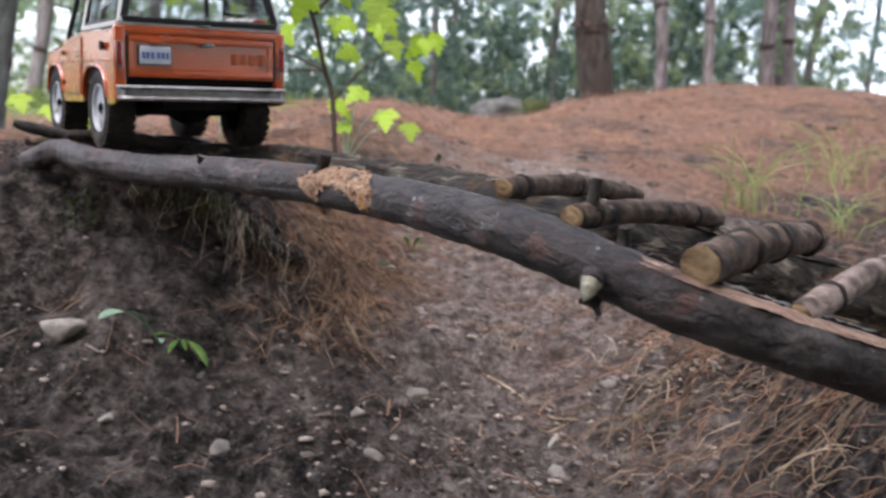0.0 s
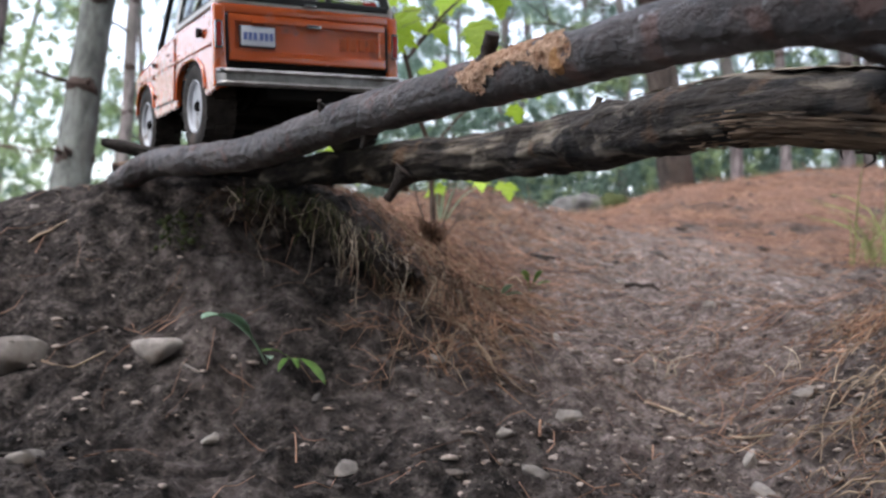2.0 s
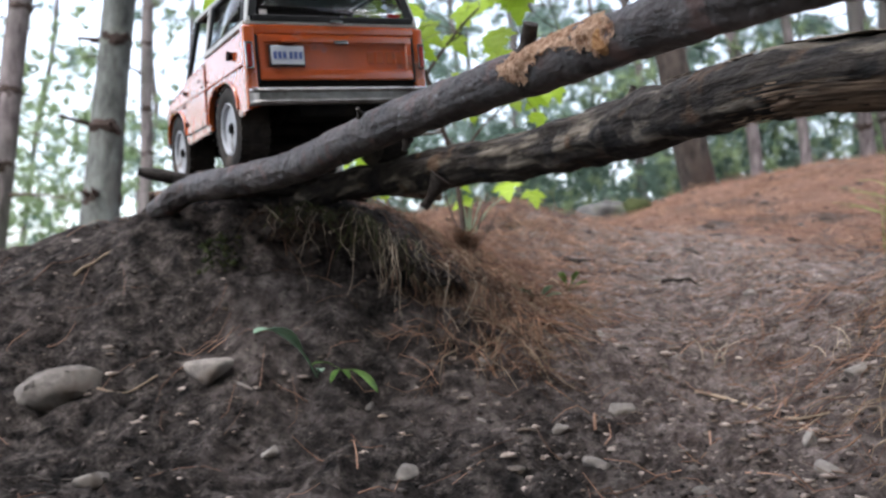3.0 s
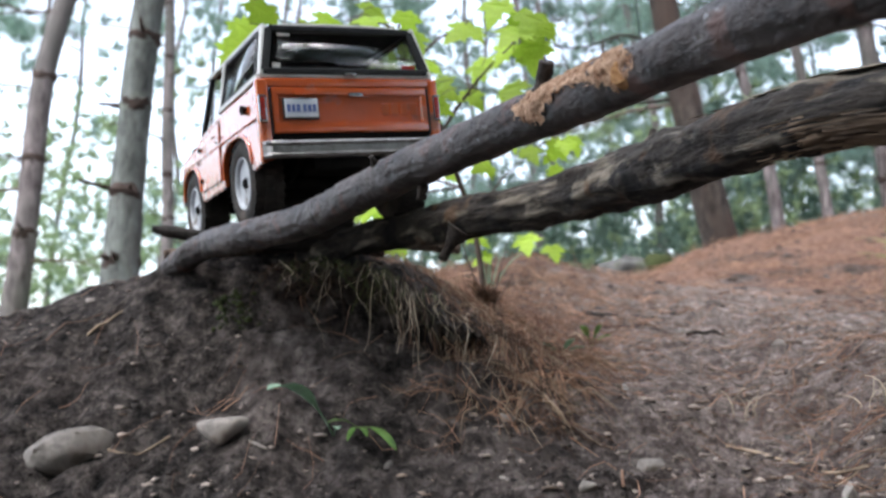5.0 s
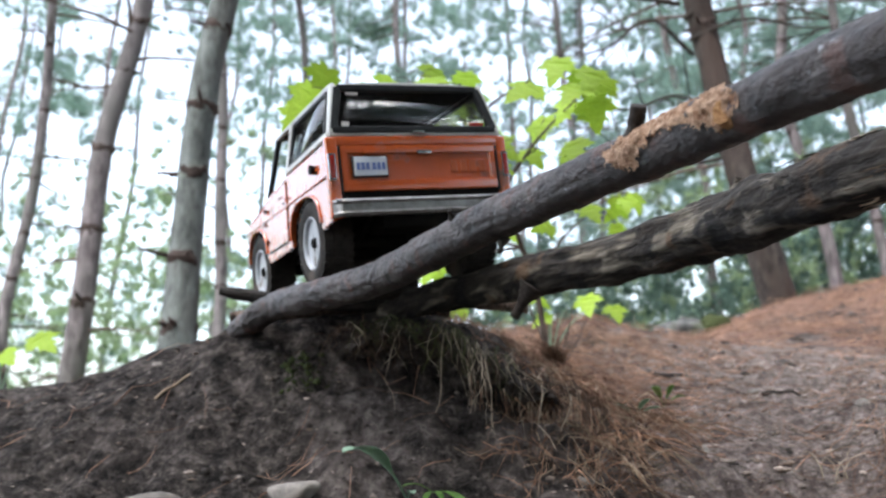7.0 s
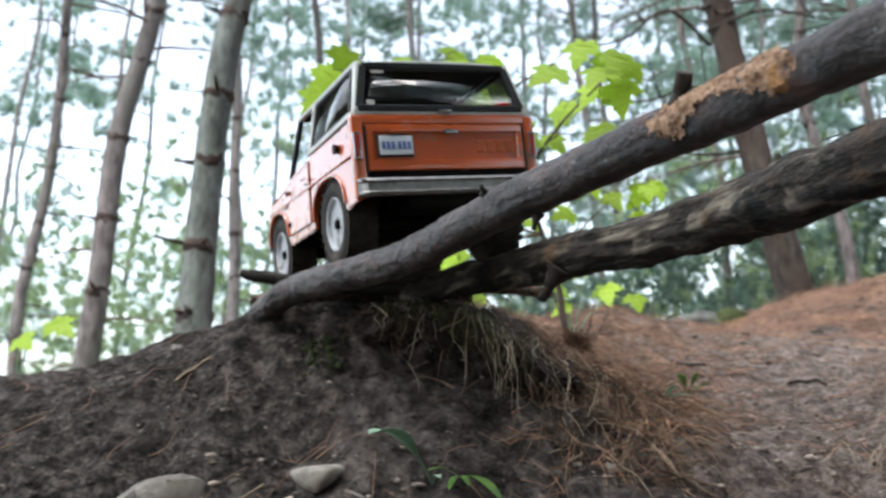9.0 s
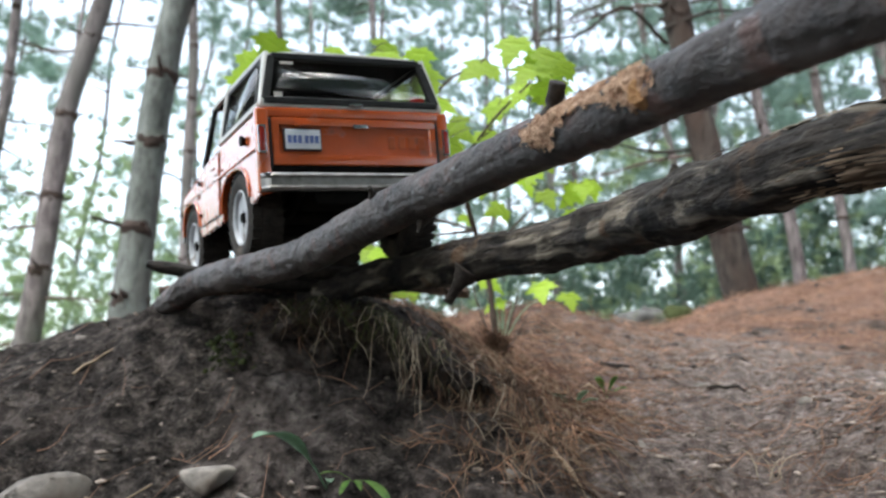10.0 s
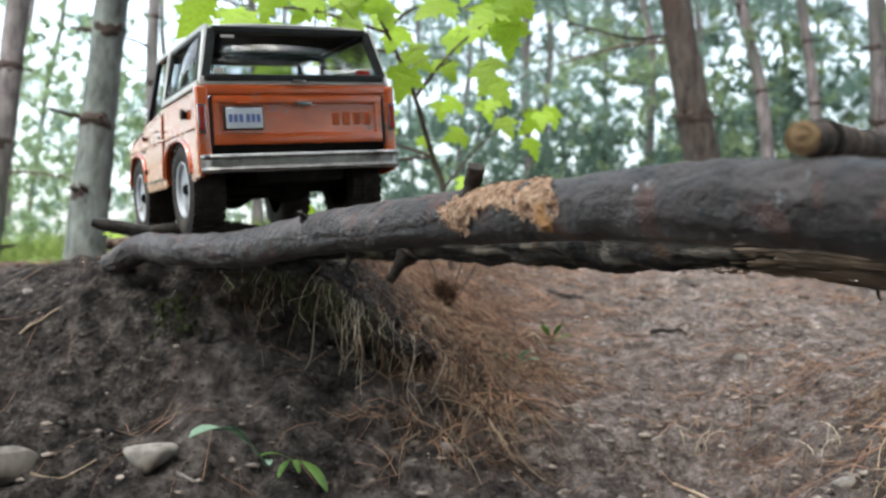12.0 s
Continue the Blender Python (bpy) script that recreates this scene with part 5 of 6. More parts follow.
stone(-0.470, 1.160, 0.108, 0.50, 16, "large rounded grey field stone half sunk in the bank", 1.0, 0.15, 0.0, 0.55)
stone(-0.296, 1.150, 0.072, 0.50, 14, "pale angular flat-topped stone in the bank", 2.3, 0.12, 1.0, 0.55)
stone(-0.240, 1.128, 0.044, 0.55, -10, "small buff stone beside the pale angular stone", 3.1, 0.3)
stone(-0.362, 0.925, 0.048, 0.6, 20, "pale grey stone low in the hollow", 4.7, 0.15, 0.4)
for i, (x, y, s, fl) in enumerate(((0.206, 1.146, 0.036, 0.6), (0.120, 1.060, 0.033, 0.45), (-0.055, 0.973, 0.046, 0.5), (0.131, 0.940, 0.034, 0.55), (0.327, 1.318, 0.022, 0.6), (0.380, 1.000, 0.034, 0.7),
                                   (0.369, 0.940, 0.038, 0.6), (0.471, 1.08, 0.030, 0.7), (0.226, 0.895, 0.028, 0.6), (0.566, 0.95, 0.036, 0.7), (0.229, 1.385, 0.026, 0.5), (0.130, 1.350, 0.020, 0.6), (0.05, 1.235, 0.036, 0.5),
                                   (-0.10, 1.12, 0.020, 0.6), (0.03, 1.10, 0.018, 0.6), (0.28, 1.22, 0.020, 0.6), (-0.2, 1.0, 0.022, 0.6), (0.40, 1.22, 0.022, 0.6), (0.52, 1.55, 0.034, 0.4), (0.45, 1.9, 0.034, 0.4), (0.62, 1.7, 0.030, 0.45), (-0.55, 1.44, 0.026, 0.6))):
    stone(x, y, s, fl, i * 47, "small worn buff stone bedded in the loam", 6 + i * 1.7, 0.2)


def scatter_lumps(name, n, region, size, material, label, category, seed, flat=0.65):
    """Many small lumps, joined: nobody could count them."""
    r = random.Random(seed)
    base = bmesh.new()
    bmesh.ops.create_icosphere(base, subdivisions=1, radius=1.0)
    bv = [v.co.copy() for v in base.verts]
    bf = [[v.index for v in f.verts] for f in base.faces]
    base.free()
    verts, faces = [], []
    while n:
        x, y = r.uniform(*region[0]), r.uniform(*region[1])
        if r.random() > region[2](x, y):
            continue
        n -= 1
        s = size[0] + (size[1] - size[0]) * r.random() ** 3
        a = r.random() * 6.28
        ca, sa, st = math.cos(a), math.sin(a), 0.6 + 0.7 * r.random()
        z = ground_z(x, y) - s * 0.25
        o = len(verts)
        for v in bv:
            k = s * (0.55 + 0.9 * r.random())
            px, py = v.x * k * st, v.y * k
            verts.append((x + px * ca - py * sa, y + px * sa + py * ca, z + v.z * k * flat))
        faces += [[q + o for q in f] for f in bf]
    ob = raw(name, verts, faces, material)
    return tagged(ob, label, category, kind="stuff")


def everywhere(x, y):
    return 0.12 if x > 0.12 and y > 1.1 else 1.0 if y < 1.35 else 0.3


scatter_lumps("soil_crumbs", 5000, ((-0.95, 0.95), (0.80, 2.1), everywhere), (0.0014, 0.0058), CLOD, "dark crumbly loam clods strewn over the ground", "soil", 5, 0.7)
scatter_lumps("pebbles", 8500, ((-0.85, 0.95), (0.80, 2.6), lambda x, y: 0.14 if x < 0.0 else 1.0), (0.0014, 0.0090), PEBBLE, "pale buff grit and pebbles in the loam", "pebbles", 6, 0.4)
scatter_lumps("leaf_scraps", 2600, ((-0.5, 1.0), (0.85, 2.8), lambda x, y: 1.0 if x > 0.1 else 0.25), (0.002, 0.009), mat("dry_scrap", (0.12, 0.085, 0.065), (0.34, 0.265, 0.21), 60, 0.8, 0.2, vary=0.45, island=True), "flat dry bark and leaf scraps on the trodden ground", "forest litter", 9, 0.22)


scatter_lumps("bank_scraps", 1100, ((0.30, 1.05), (0.45, 1.35), lambda x, y: 1.0), (0.002, 0.009), PEBBLE, "pale flat chips and grit on the near bank", "pebbles", 63, 0.3)
scatter_lumps("litter_lumps", 1500, ((-0.5, 3.6), (2.1, 6.6), lambda x, y: 1.0), (0.006, 0.034), CLOD, "dark cones and bark scraps in the needle litter", "forest litter", 8, 0.5)


# ---------------------------------------------------------------- litter, roots, tufts
def ribbons(name, rows, material, label, category):
    """Slim three-sided strands through rows of points: (points, width)."""
    verts, faces = [], []
    for pts, w in rows:
        o = len(verts)
        d = (pts[-1] - pts[0]).normalized()
        s = d.orthogonal().normalized()
        u = d.cross(s)
        for i, p in enumerate(pts):
            k = w * (1 - 0.6 * i / (len(pts) - 1))
            for a in (0, 2.09, 4.19):
                verts.append(tuple(p + (s * math.cos(a) + u * math.sin(a)) * k))
        for i in range(len(pts) - 1):
            for j in range(3):
                a, b = o + i * 3 + j, o + i * 3 + (j + 1) % 3
                faces.append((a, b, b + 3, a + 3))
    ob = raw(name, verts, faces, material)
    return tagged(ob, label, category, kind="stuff")


def litter_density(x, y):
    d = 0.45 * math.exp(-((x - 0.11) / 0.20) ** 2 - ((y - 1.80) / 0.36) ** 2)
    d = max(d, 0.12 * math.exp(-((x + 0.03) / 0.10) ** 2 - ((y - 1.28) / 0.10) ** 2))
    d = max(d, 0.25 * math.exp(-((x - 0.68) / 0.20) ** 2 - ((y - 0.85) / 0.32) ** 2))
    d = max(d, 0.15 * math.exp(-((x - 0.55) / 0.20) ** 2 - ((y - 1.25) / 0.35) ** 2))
    d = max(d, 0.30 * (1 - math.exp(-((x - 0.24 * y - 0.18) / 0.4) ** 2)) if y > 2.3 else 0.0)
    d *= 0.10 + 2.0 * max(0.0, 0.10 + noise.noise(Vector((x * 20, y * 20, 4))))
    return max(d, 0.010 if x > 0.1 else 0.004)


def lying(n, seed, region, length, width, lift, density):
    r = random.Random(seed)
    rows = []
    while len(rows) < n:
        x, y = r.uniform(*region[0]), r.uniform(*region[1])
        if r.random() > density(x, y):
            continue
        a = r.random() * 6.283
        L = length * (0.5 + r.random())
        bend = r.gauss(0, 0.9)
        h = lift * r.random() ** 2
        tip = r.gauss(0, 1) * lift
        pts = []
        px, py = x, y
        for i in range(4):
            pts.append(Vector((px, py, ground_z(px, py) + 0.0015 + h + tip * (i / 3) ** 2 * (1 if tip > 0 else 0.1))))
            a += bend / 3
            px, py = px + math.cos(a) * L / 3, py + math.sin(a) * L / 3
        rows.append((pts, width * (0.6 + 0.8 * r.random())))
    return rows


def hill_density(x, y):
    on_path = math.exp(-((x - 0.24 * y - 0.18) / 0.45) ** 2) * (1.0 if y < 3.4 else 0.1)
    return (1 - 0.9 * on_path) * (0.2 + 1.6 * max(0.0, 0.25 + noise.noise(Vector((x * 4, y * 4, 2)))))


ribbons("needle_litter", lying(11000, 22, ((-0.6, 3.2), (1.9, 6.5)), 0.075, 0.0013, 0.022, hill_density), STRAW, "rust-brown fallen pine needles on the rise behind", "pine needles")
ribbons("needle_litter", lying(6000, 21, ((-0.9, 1.1), (0.62, 2.9)), 0.058, 0.0008, 0.014, litter_density), STRAW, "rust-brown fallen pine needles lying over the ground", "pine needles")


def drape(name, n, seed, xs, length, radius, material, label, category, out0=0.020, wander=1.0):
    """Strands that come over the edge of the mound and hang down its undercut face."""
    r = random.Random(seed)
    rows = []
    heads = [xs[0] + (xs[1] - xs[0]) * r.random() for _ in range(max(3, n // 2))]
    for i in range(n):
        x = r.choice(heads) + r.gauss(0, 0.012)
        y = 1.300 + 0.16 * max(0, x + 0.05) + r.gauss(0, 0.010)
        z = ground_z(x, 1.40) - 0.012
        L = length * (0.3 + 1.0 * r.random() ** 1.5) * (1.15 if -0.22 < x < 0.02 else 0.8)
        out = out0 + 0.035 * r.random()
        sway = r.gauss(0.004, 0.016) * wander
        kink = r.gauss(0, 0.0045) * wander
        pts = []
        for s in (0, 0.15, 0.32, 0.5, 0.68, 0.85, 1.0):
            px = x + sway * s + kink * math.sin(s * 7 + seed + i) + r.gauss(0, 0.002)
            py = y - out * min(1, s * 3.2) - 0.015 * s + r.gauss(0, 0.0015)
            pts.append(Vector((px, py, z + 0.008 * math.sin(min(1, s * 3) * 3.1) - L * s)))
        rows.append((pts, radius * (0.45 + 0.75 * r.random() ** 2)))
    return ribbons(name, rows, material, label, category)


drape("hanging_roots", 46, 33, (-0.27, 0.04), 0.085, 0.0011, PALEROOT, "tangle of pale roots hanging from the undercut mound edge", "roots")
drape("hanging_fibres", 110, 34, (-0.28, 0.08), 0.070, 0.0006, ROTTEN, "fine dark rusty fibres hanging from the undercut mound edge", "roots", 0.022, 2.2)
drape("hanging_grass", 70, 35, (-0.24, -0.06), 0.050, 0.0009, mat("dull_moss_blade", (0.030, 0.040, 0.012), (0.12, 0.13, 0.045), 20, 0.8, 0, vary=0.5, island=True), "dull green blades drooping over the mound edge under the logs", "grass", 0.03)


def stalk_clump():
    """Dry stalks and needles: a curtain over the end of the mound's lip, and loose wisps lying down its flank."""
    r = random.Random(51)
    rows = {0: [], 1: [], 2: []}
    heads = [(r.gauss(0.075, 0.075), r.gauss(1.50, 0.10), r.gauss(0, 0.8)) for _ in range(60)]
    heads += [(r.uniform(-0.02, 0.09), r.uniform(1.345, 1.40), r.gauss(0, 0.25)) for _ in range(16)]
    heads += [(r.uniform(0.0, 0.13), r.uniform(1.23, 1.33), r.gauss(0, 0.9)) for _ in range(14)]
    for i in range(1700):
        hx, hy, turn = r.choice(heads)
        x, y = hx + r.gauss(0, 0.022), hy + r.gauss(0, 0.022)
        g = ground_normal(x, y)
        a = math.atan2(g.y, g.x) + turn + r.gauss(0, 0.6)
        L = 0.020 + 0.075 * r.random() ** 1.6
        rise = 0.002 + 0.020 * r.random() ** 2
        bend = r.gauss(0, 0.8)
        pts, px, py = [], x, y
        for q in range(5):
            s = q / 4
            pts.append(Vector((px, py, ground_z(px, py) + 0.001 + rise * math.sin(2.7 * s + 0.2))))
            px, py = px + math.cos(a + bend * s) * L / 4, py + math.sin(a + bend * s) * L / 4
        rows[r.choice((0, 0, 0, 1, 1, 2))].append((pts, 0.0005 + 0.0012 * r.random() ** 3))
    ribbons("dry_stalks", rows[0], RUST, "coarse rust-orange dry stalks in clumps down the mound", "dry stalks")
    ribbons("dry_stalks", rows[1], ROOT, "pale coarse dead stalks among the straw on the mound", "dry stalks")
    return ribbons("dry_stalks", rows[2], ROTTEN, "dark rotten stalks under the straw on the mound", "dry stalks")


stalk_clump()


def turf_lip():
    """The overhanging edge of root-bound soil on the mound."""
    bm = bmesh.new()
    n, m = 150, 22
    rows = []
    for i in range(n):
        x = -0.275 + 0.315 * i / (n - 1)
        env = math.sin(math.pi * i / (n - 1)) ** 0.6
        row = []
        for j in range(m):
            a = math.pi * (0.02 + 0.96 * j / (m - 1))
            q = noise.noise(Vector((x * 26, a * 1.2, 3))) * 0.6 + noise.noise(Vector((x * 70, a * 3, 8))) * 0.6 + noise.noise(Vector((x * 160, a * 6, 2))) * 0.35
            yy = 1.355 + 0.16 * max(0, x + 0.05) - (0.050 * env + 0.022 * q) * math.sin(a) - 0.006 * j / m
            zz = ground_z(x, 1.40) - 0.012 - 0.021 + (0.021 + 0.014 * q) * math.cos(a) * env
            row.append(bm.verts.new((x, yy, zz)))
        rows.append(row)
    for a, b in zip(rows, rows[1:]):
        for j in range(m - 1):
            bm.faces.new((a[j], b[j], b[j + 1], a[j + 1]))
    bmesh.ops.recalc_face_normals(bm, faces=bm.faces[:])
    ob = link("turf_edge", bm, CLOD)
    return tagged(ob, "overhanging crumbly edge of root-bound soil on the mound", "soil edge", kind="structure")


turf_lip()


def tuft(name, x, y, n, height, spread, width, material, label, category, seed, arch=None):
    r = random.Random(seed)
    rows = []
    for i in range(n):
        bx, by = x + r.gauss(0, spread * 0.3), y + r.gauss(0, spread * 0.3)
        a, h = r.random() * 6.28, height * (0.45 + 0.7 * r.random())
        lean = (arch or spread) * (0.4 + 1.2 * r.random())
        z = ground_z(bx, by) - 0.004
        pts = [Vector((bx + math.cos(a) * lean * s * s, by + math.sin(a) * lean * s * s, z + h * (s - 0.35 * s * s * s))) for s in (0, 0.3, 0.6, 0.85, 1.0)]
        rows.append((pts, width * (0.6 + 0.8 * r.random())))
    ob = ribbons(name, rows, material, label, category)
    return ob


tuft("grass_tuft", 1.42, 2.72, 28, 0.34, 0.18, 0.0019, PALEGRASS, "tuft of green grass blades on the needle-covered slope", "grass", 3)
tuft("grass_tuft", 2.10, 3.40, 30, 0.36, 0.22, 0.0022, PALEGRASS, "tuft of thin pale green grass blades on the slope", "grass", 14)
tuft("grass_tuft", 1.62, 2.52, 20, 0.22, 0.16, 0.0018, PALEGRASS, "tuft of green grass blades on the needle-covered slope", "grass", 4)
tuft("dry_tuft", 0.052, 1.655, 260, 0.060, 0.024, 0.0010, mat("brown_fibre", (0.045, 0.026, 0.016), (0.17, 0.095, 0.055), 14, 0.85, 0, vary=0.5, island=True), "dry brown tuft of dead stalks and fibres on the mound", "dry tuft", 5)
tuft("dry_stalks", 0.373, 1.291, 7, 0.060, 0.034, 0.0012, PALEROOT, "few pale dry grass stalks standing in the hollow", "dry stalks", 6)
tuft("dry_stalks", 0.50, 1.18, 6, 0.050, 0.032, 0.0012, PALEROOT, "few pale dry grass stalks standing in the hollow", "dry stalks", 8)
tuft("meadow_grass", -3.2, 8.6, 900, 0.30, 2.6, 0.006, GRASS, "bright green grass beyond the mound", "grass", 9, 0.12)
tuft("meadow_grass", -0.6, 7.4, 500, 0.22, 1.6, 0.005, GRASS, "bright green grass beyond the mound", "grass", 10, 0.10)
for i, (x, y, h) in enumerate(((0.02, 1.66, 0.14), (0.075, 1.665, 0.12), (0.09, 1.67, 0.10))):
    z = ground_z(x, y)
    t = tube("bare_twig", [(0.052, 1.655, z - 0.005, 0.0016), (x, y, z + h * 0.5, 0.0013), (x + 0.5 * (x - 0.045), y, z + h, 0.0007)], DEADWOOD, None, 5, 6)
    tagged(t, "thin bare twig rising from the dry tuft", "twig", "bare twigs")


def ground_twig(x, y, ang, L, r, label, seed, material=DARKSTUB):
    k = []
    for i in range(5):
        s = i / 4 - 0.5
        px, py = x + math.cos(ang) * L * s, y + math.sin(ang) * L * s + 0.22 * L * noise.noise(Vector((seed, s * 4, 0)))
        k.append((px, py, ground_z(px, py) + r * 0.9 + 0.15 * r * i, r * (1 - 0.4 * i / 4)))
    return tagged(tube("fallen_twig", k, material, None, 6, 8, 0.15, 90, seed), label, "twig", "fallen twigs")


ground_twig(0.335, 2.13, -0.9, 0.10, 0.0045, "short dark fallen twig beside the path", 1.0)
ground_twig(0.372, 1.140, -1.15, 0.22, 0.0024, "thin brown wavy root lying in the hollow", 2.0, ROOT)
ground_twig(0.47, 1.80, 0.1, 0.07, 0.0038, "short dark fallen twig on the path", 3.0)
ground_twig(-0.39, 1.15, 0.15, 0.07, 0.0018, "thin brown twig beside the large stone", 4.0, ROOT)
ground_twig(-0.40, 0.98, -0.2, 0.09, 0.0022, "thin dark twig low in the hollow", 5.0)
ground_twig(-0.50, 1.36, 0.5, 0.05, 0.002, "thin pale twig on the bank", 6.0, ROOT)
ground_twig(0.16, 1.08, 1.4, 0.035, 0.0022, "short orange twig in the hollow", 7.0, STRAW)

# moss on the bank and on the rock behind
def lump(name, x, y, size, flat, material, label, category, seed, lift=0.0):
    bm = bmesh.new()
    bmesh.ops.create_icosphere(bm, subdivisions=4, radius=1.0)
    for v in bm.verts:
        d = v.co.normalized()
        k = 1 + 0.25 * noise.noise(d * 1.6 + Vector((seed, 0, 0))) + 0.12 * noise.noise(d * 6 + Vector((0, seed, 0))) + 0.05 * noise.noise(d * 16)
        v.co = Vector((d.x * size[0], d.y * size[1], d.z * flat)) * k
    ob = link(name, bm, material)
    ob.location = (x, y, ground_z(x, y) + lift)
    return tagged(ob, label, category)


scatter_lumps("moss_patch", 90, ((-0.36, -0.27), (1.305, 1.350), lambda x, y: math.exp(-((x + 0.315) / 0.022) ** 2)), (0.002, 0.007), MOSS, "dark green moss on the bank", "moss", 12, 0.8)
lump("forest_rock", 1.34, 6.45, (0.22, 0.16), 0.125, ROCK, "grey rock beside the path with moss on its flank", "rock", 7.0)
lump("moss_clump", 1.52, 6.36, (0.12, 0.09), 0.10, MOSS, "yellow-green moss cushion beside the grey rock", "moss", 9.0)


# ---------------------------------------------------------------- maple sapling
def maple_mesh(name, seed):
    """A five-lobed toothed leaf, about one across, stalk at the origin, tip along +y; slightly cupped."""
    lobes = [(0, 0.0), (0.10, -0.07), (0.30, -0.10), (0.24, 0.02), (0.46, 0.10), (0.38, 0.17), (0.56, 0.34), (0.40, 0.34), (0.40, 0.44), (0.24, 0.40), (0.22, 0.52), (0.30, 0.66), (0.17, 0.64), (0.13, 0.80), (0.0, 1.0)]
    r = random.Random(seed)
    pts = [(x * (0.95 + 0.1 * r.random()), y) for x, y in lobes]
    out = pts + [(-x * (0.95 + 0.1 * r.random()), y) for x, y in lobes[-2:0:-1]]
    bm = bmesh.new()
    mid = [bm.verts.new((0, y, 0)) for y in (0.1, 0.35, 0.6)]

    def z(x, y):
        return -0.35 * x * x - 0.16 * (y - 0.3) ** 2 + 0.05 * abs(x)

    rim = [bm.verts.new((x, y, z(x, y))) for x, y in out]
    n = len(rim)
    for i in range(n):
        a, b = rim[i], rim[(i + 1) % n]
        q = (a.co.y + b.co.y) / 2
        c = mid[0] if q < 0.22 else mid[1] if q < 0.5 else mid[2]
        bm.faces.new((a, b, c))
    bmesh.ops.holes_fill(bm, edges=[e for e in bm.edges if e.is_boundary and all(v in mid or v in rim for v in e.verts) and any(v in mid for v in e.verts)])
    bmesh.ops.recalc_face_normals(bm, faces=bm.faces[:])
    me = bpy.data.meshes.new(name)
    bm.to_mesh(me)
    bm.free()
    me.materials.append(MAPLE)
    return me


LEAVES = [maple_mesh("leaf", 1), maple_mesh("leaf", 2), maple_mesh("leaf", 3)]
# leaves by how far forward their spray reaches: places across and up
SPRAYS = {
    1.72: [(-0.411, 0.465), (-0.338, 0.472), (-0.272, 0.489), (-0.139, 0.454), (-0.151, 0.498), (0.019, 0.496), (0.105, 0.475), (0.150, 0.460), (0.165, 0.509), (-0.069, 0.491), (-0.351, 0.515),
           (-0.238, 0.530), (-0.151, 0.545), (0.079, 0.530), (0.139, 0.499), (-0.197, 0.487), (0.148, 0.446), (-0.126, 0.427)],
    1.95: [(-0.310, 0.446), (-0.264, 0.445), (-0.285, 0.397), (-0.180, 0.441), (-0.115, 0.447), (-0.055, 0.493), (-0.008, 0.471), (0.054, 0.451), (0.068, 0.506), (-0.033, 0.404), (0.153, 0.401)],
    2.20: [(0.071, 0.409), (-0.213, 0.353), (-0.144, 0.352), (-0.066, 0.368), (-0.202, 0.301), (-0.129, 0.296), (-0.182, 0.233), (-0.147, 0.221), (0.154, 0.408), (0.194, 0.366), (0.273, 0.386), (0.257, 0.324), (0.086, 0.348)],
}


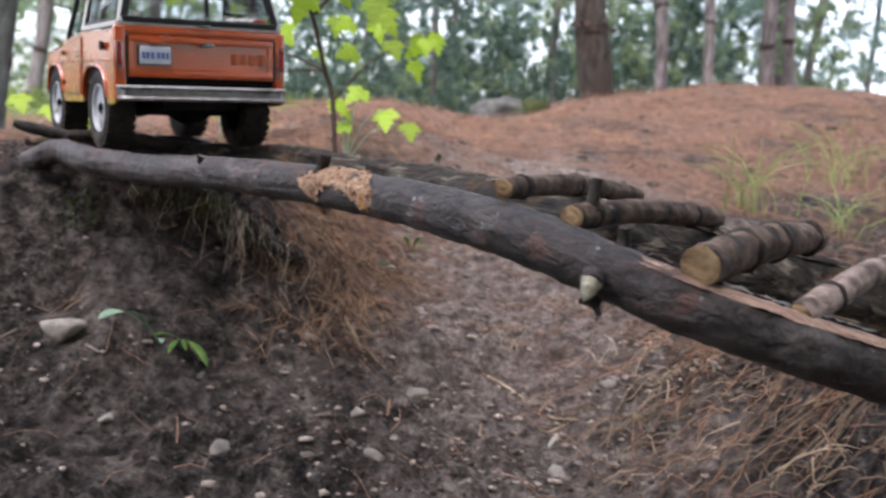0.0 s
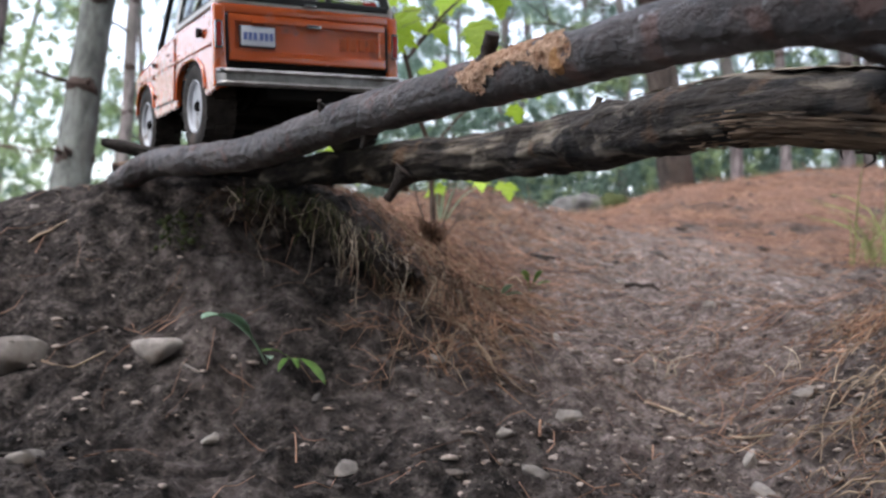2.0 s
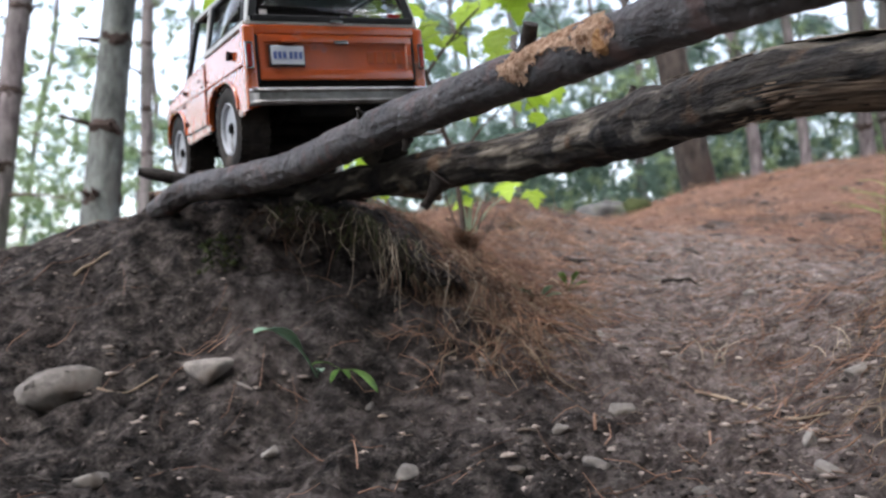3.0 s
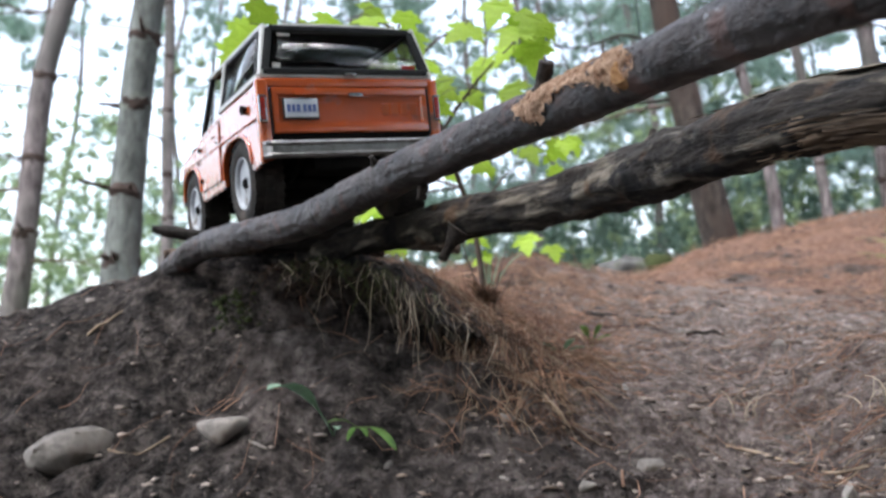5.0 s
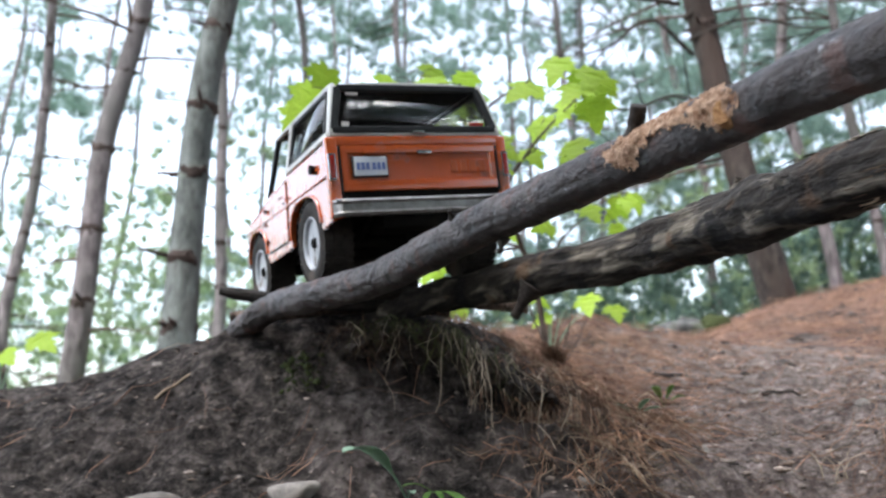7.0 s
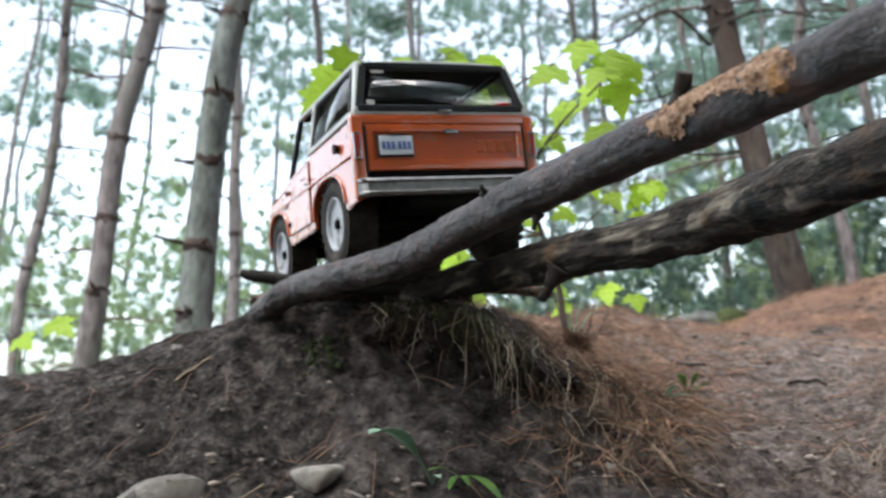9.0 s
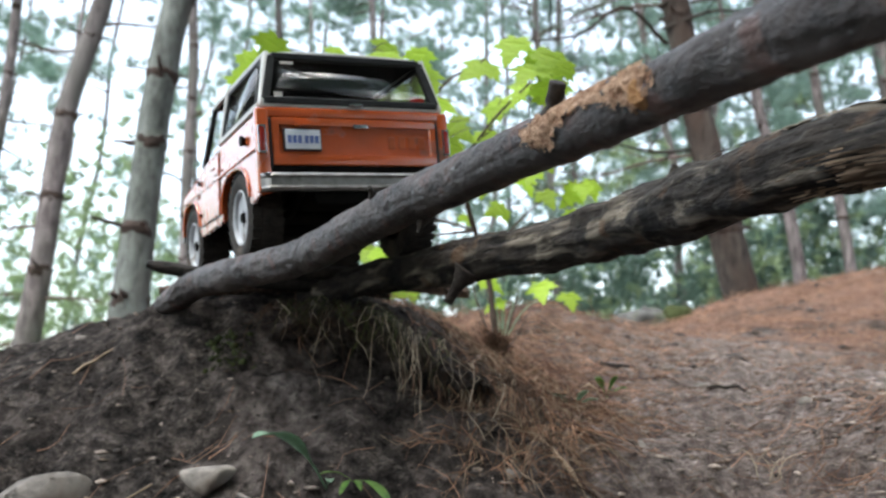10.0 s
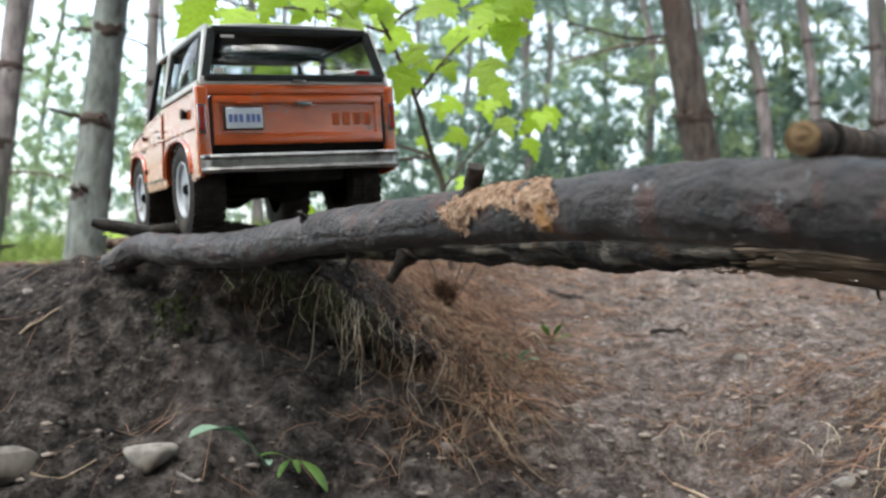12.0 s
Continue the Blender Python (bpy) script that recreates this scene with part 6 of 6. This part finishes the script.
def maple():
    r = random.Random(17)
    bx, by = 0.09, 2.22
    ob = root_empty("maple_sapling", Matrix.Translation((bx, by, ground_z(bx, by))))
    tagged(ob, "young maple sapling with bright yellow-green lobed leaves behind the logs", "sapling")
    inv = ob.matrix_world.inverted()

    def rod(name, pts):
        return tube(name, [(*(inv @ Vector(p[:3])), p[3]) for p in pts], DEADWOOD, ob, 6, 7)

    rod("stem", [(bx, by, ground_z(bx, by) - 0.02, 0.0075), (0.062, 2.2, 0.227, 0.0062), (0.035, 2.18, 0.296, 0.0058), (-0.008, 2.10, 0.41, 0.0050), (-0.05, 1.95, 0.47, 0.0040), (-0.10, 1.78, 0.53, 0.0022)])
    forks = [((0.062, 2.2, 0.227), (0.20, 2.18, 0.38)), ((0.035, 2.18, 0.296), (-0.16, 2.2, 0.32)), ((-0.008, 2.10, 0.41), (0.06, 1.96, 0.46)), ((-0.05, 1.95, 0.47), (-0.25, 1.93, 0.44)), ((-0.008, 2.10, 0.41), (0.12, 1.75, 0.49)),
             ((-0.07, 1.88, 0.49), (0.02, 1.74, 0.51)), ((-0.07, 1.88, 0.49), (-0.33, 1.74, 0.49)), ((-0.09, 1.80, 0.52), (-0.18, 1.72, 0.51)), ((0.035, 2.18, 0.296), (-0.15, 2.2, 0.24))]
    for a, b in forks:
        m = [(a[i] + b[i]) / 2 + (0.015 if i == 2 else 0) for i in range(3)]
        rod("branch", [(*a, 0.0035), (*m, 0.0026), (*b, 0.0014)])
    ends = [Vector(b) for _, b in forks] + [Vector((-0.10, 1.78, 0.53))]
    spots = [(x, y, z) for y, row in SPRAYS.items() for x, z in row]
    spots += [(x + r.gauss(0, 0.035), y + r.gauss(0.03, 0.05), z + r.gauss(0.01, 0.03)) for x, y, z in spots if r.random() < 0.7]
    for i, (x, y, z) in enumerate(spots):
        p = Vector((x, y + r.uniform(-0.05, 0.05), z))
        e = min(ends, key=lambda q: (q - p).length)
        size = (0.080 - 0.0375 * (p.y - 1.72)) * (0.8 + 0.4 * r.random())
        leaf = new("leaf", LEAVES[i % 3])
        leaf.parent = ob
        down = Vector((p.x - e.x, 0, p.z - e.z))
        face = Vector((r.gauss(0, 0.35), -1.0, 0.55 + r.gauss(0, 0.35))).normalized()
        tip = (Vector((r.gauss(0, 0.5), -0.25, -0.8)) + down * 2).normalized()
        tip = (tip - face * tip.dot(face)).normalized()
        side = tip.cross(face)
        m = Matrix((side, tip, face)).transposed().to_4x4()
        leaf.matrix_local = inv @ Matrix.Translation(p - tip * size * 0.4) @ m @ Matrix.Scale(size, 4)
        rod("leaf_stalk", [(*e, 0.0010), (*((e + p - tip * size * 0.4) / 2 + Vector((0, 0, 0.012))), 0.0009), (*(p - tip * size * 0.4), 0.0007)])
    return ob


maple()


def seedling(x, y, z, leaves, label, seed):
    """Low maple shoots seen past the logs: a short stem with a few leaves. leaves: offsets and size."""
    r = random.Random(seed)
    ob = root_empty("maple_seedling", Matrix.Translation((x, y, z)))
    tagged(ob, label, "seedling", "maple seedlings")
    for i, (dx, dy, dz, s) in enumerate(leaves):
        tube("stalk", [(0, 0, -0.02, 0.0022), (dx * 0.4, dy * 0.4, dz * 0.7, 0.0017), (dx, dy, dz, 0.0010)], HERB, ob, 5, 6)
        leaf = new("leaf", LEAVES[i % 3])
        leaf.parent = ob
        face = Vector((r.gauss(0, 0.3), -0.8, 0.7)).normalized()
        tip = Vector((r.gauss(0, 0.7), -0.5, -0.5)).normalized()
        tip = (tip - face * tip.dot(face)).normalized()
        leaf.matrix_local = Matrix.Translation((dx, dy, dz)) @ Matrix((tip.cross(face), tip, face)).transposed().to_4x4() @ Matrix.Scale(s, 4)
    return ob


seedling(0.12, 2.55, ground_z(0.12, 2.55), [(-0.05, 0, 0.16, 0.08), (0.03, 0, 0.20, 0.08), (0.10, 0.02, 0.15, 0.085), (0.0, 0, 0.10, 0.06), (0.17, 0, 0.12, 0.07)], "low maple seedling with yellow-green leaves behind the mound", 1)
seedling(-0.20, 2.3, ground_z(-0.2, 2.3), [(-0.04, 0, 0.10, 0.07), (0.04, 0, 0.14, 0.075), (0.10, 0, 0.09, 0.07)], "low maple seedling with yellow-green leaves behind the mound", 2)
seedling(-1.10, 2.10, ground_z(-1.10, 2.10), [(0.07, 0, 0.115, 0.080), (0.0, 0, 0.08, 0.07)], "low maple seedling with a drooping green leaf on the mound", 3)
seedling(-0.95, 3.2, ground_z(-0.95, 3.2), [(0.0, 0, 0.14, 0.09), (0.10, 0, 0.12, 0.08), (0.22, 0, 0.10, 0.08)], "low maple seedling with yellow-green leaves behind the mound", 4)


def herb(x, y, blades, label, leafage=HERB):
    """A small broad-leaved herb: arching tapering leaves. blades: (tip offset, length width)."""
    ob = root_empty("herb", Matrix.Translation((x, y, ground_z(x, y))))
    tagged(ob, label, "herb", "small herbs")
    for (dx, dy, dz), w in blades:
        bm = bmesh.new()
        tip = Vector((dx, dy, dz))
        side = tip.cross(Vector((0, 0, 1))).normalized()
        prev = None
        for i in range(13):
            s = i / 12
            c = tip * s + Vector((0, 0, 0.25 * tip.length * s * (1 - s) * 2))
            k = w * (0.12 + (math.sin(math.pi * max(0, (s - 0.30) / 0.70)) ** 0.7 if s > 0.30 else 0)) * (1 if i < 12 else 0.05)
            row = [bm.verts.new(c - side * k + Vector((0, 0, 0.25 * k))), bm.verts.new(c), bm.verts.new(c + side * k + Vector((0, 0, 0.25 * k)))]
            if prev:
                for j in range(2):
                    bm.faces.new((prev[j], prev[j + 1], row[j + 1], row[j]))
            prev = row
        leaf = part("leaf", bm, leafage, ob)
        leaf.modifiers.new("thick", "SOLIDIFY").thickness = 0.0006
    return ob


herb(-0.165, 1.160, [((-0.054, -0.166, 0.056), 0.0105), ((0.010, -0.05, 0.010), 0.0040)], "small herb with one long pale green leaf on the bank")
herb(-0.135, 1.150, [((-0.034, -0.030, 0.008), 0.0034), ((0.012, -0.035, -0.008), 0.0034), ((0.046, -0.062, -0.022), 0.0060), ((-0.010, -0.045, -0.012), 0.0032)], "low herb with small bright green leaves on the bank", GREENHERB)
herb(0.150, 1.47, [((-0.030, -0.02, 0.022), 0.008), ((0.020, -0.02, 0.028), 0.007), ((0.036, -0.012, 0.016), 0.007)], "small green seedling herb beside the litter")
herb(0.235, 1.68, [((-0.018, -0.015, 0.034), 0.007), ((0.016, -0.015, 0.036), 0.007), ((0.036, 0.0, 0.018), 0.008)], "small green seedling herb beside the litter", GREENHERB)


# strands and roots on the near bank under the logs
def bank_roots():
    r = random.Random(44)
    rows = []
    for i in range(520):
        x, y = 0.42 + 0.46 * r.random(), 0.50 + 0.55 * r.random()
        z = ground_z(x, y) + 0.003
        L = 0.02 + 0.06 * r.random() ** 1.5
        way = 3.6 + r.gauss(0, 1.0)
        pts = []
        for s in (0, 0.3, 0.65, 1.0):
            px, py = x + math.cos(way) * L * s, y + math.sin(way) * L * s + r.gauss(0, 0.003)
            pts.append(Vector((px, py, max(ground_z(px, py) + 0.001, z - L * s * 0.6) + 0.010 * math.sin(s * 3.1))))
        rows.append((pts, 0.0007 + 0.0012 * r.random() ** 2))
    ribbons("bank_straw", lying(900, 62, ((0.36, 1.05), (0.42, 1.25)), 0.038, 0.0009, 0.016, lambda x, y: max(0.02, smooth(0.42, 0.66, x) * (0.1 + 1.8 * max(0.0, 0.15 + noise.noise(Vector((x * 13, y * 13, 5))))))), ROOT, "pale dry straw in clumps on the near bank", "pine needles")
    ribbons("bank_straw", lying(3000, 61, ((0.36, 1.05), (0.42, 1.25)), 0.040, 0.0009, 0.018, lambda x, y: max(0.02, smooth(0.42, 0.66, x) * (0.1 + 1.8 * max(0.0, 0.15 + noise.noise(Vector((x * 13, y * 13, 9))))))), RUST, "rust-orange straw in clumps on the near bank", "pine needles")
    return ribbons("bank_roots", rows, ROOT, "pale dead roots and stalks trailing down the near bank", "roots")


bank_roots()
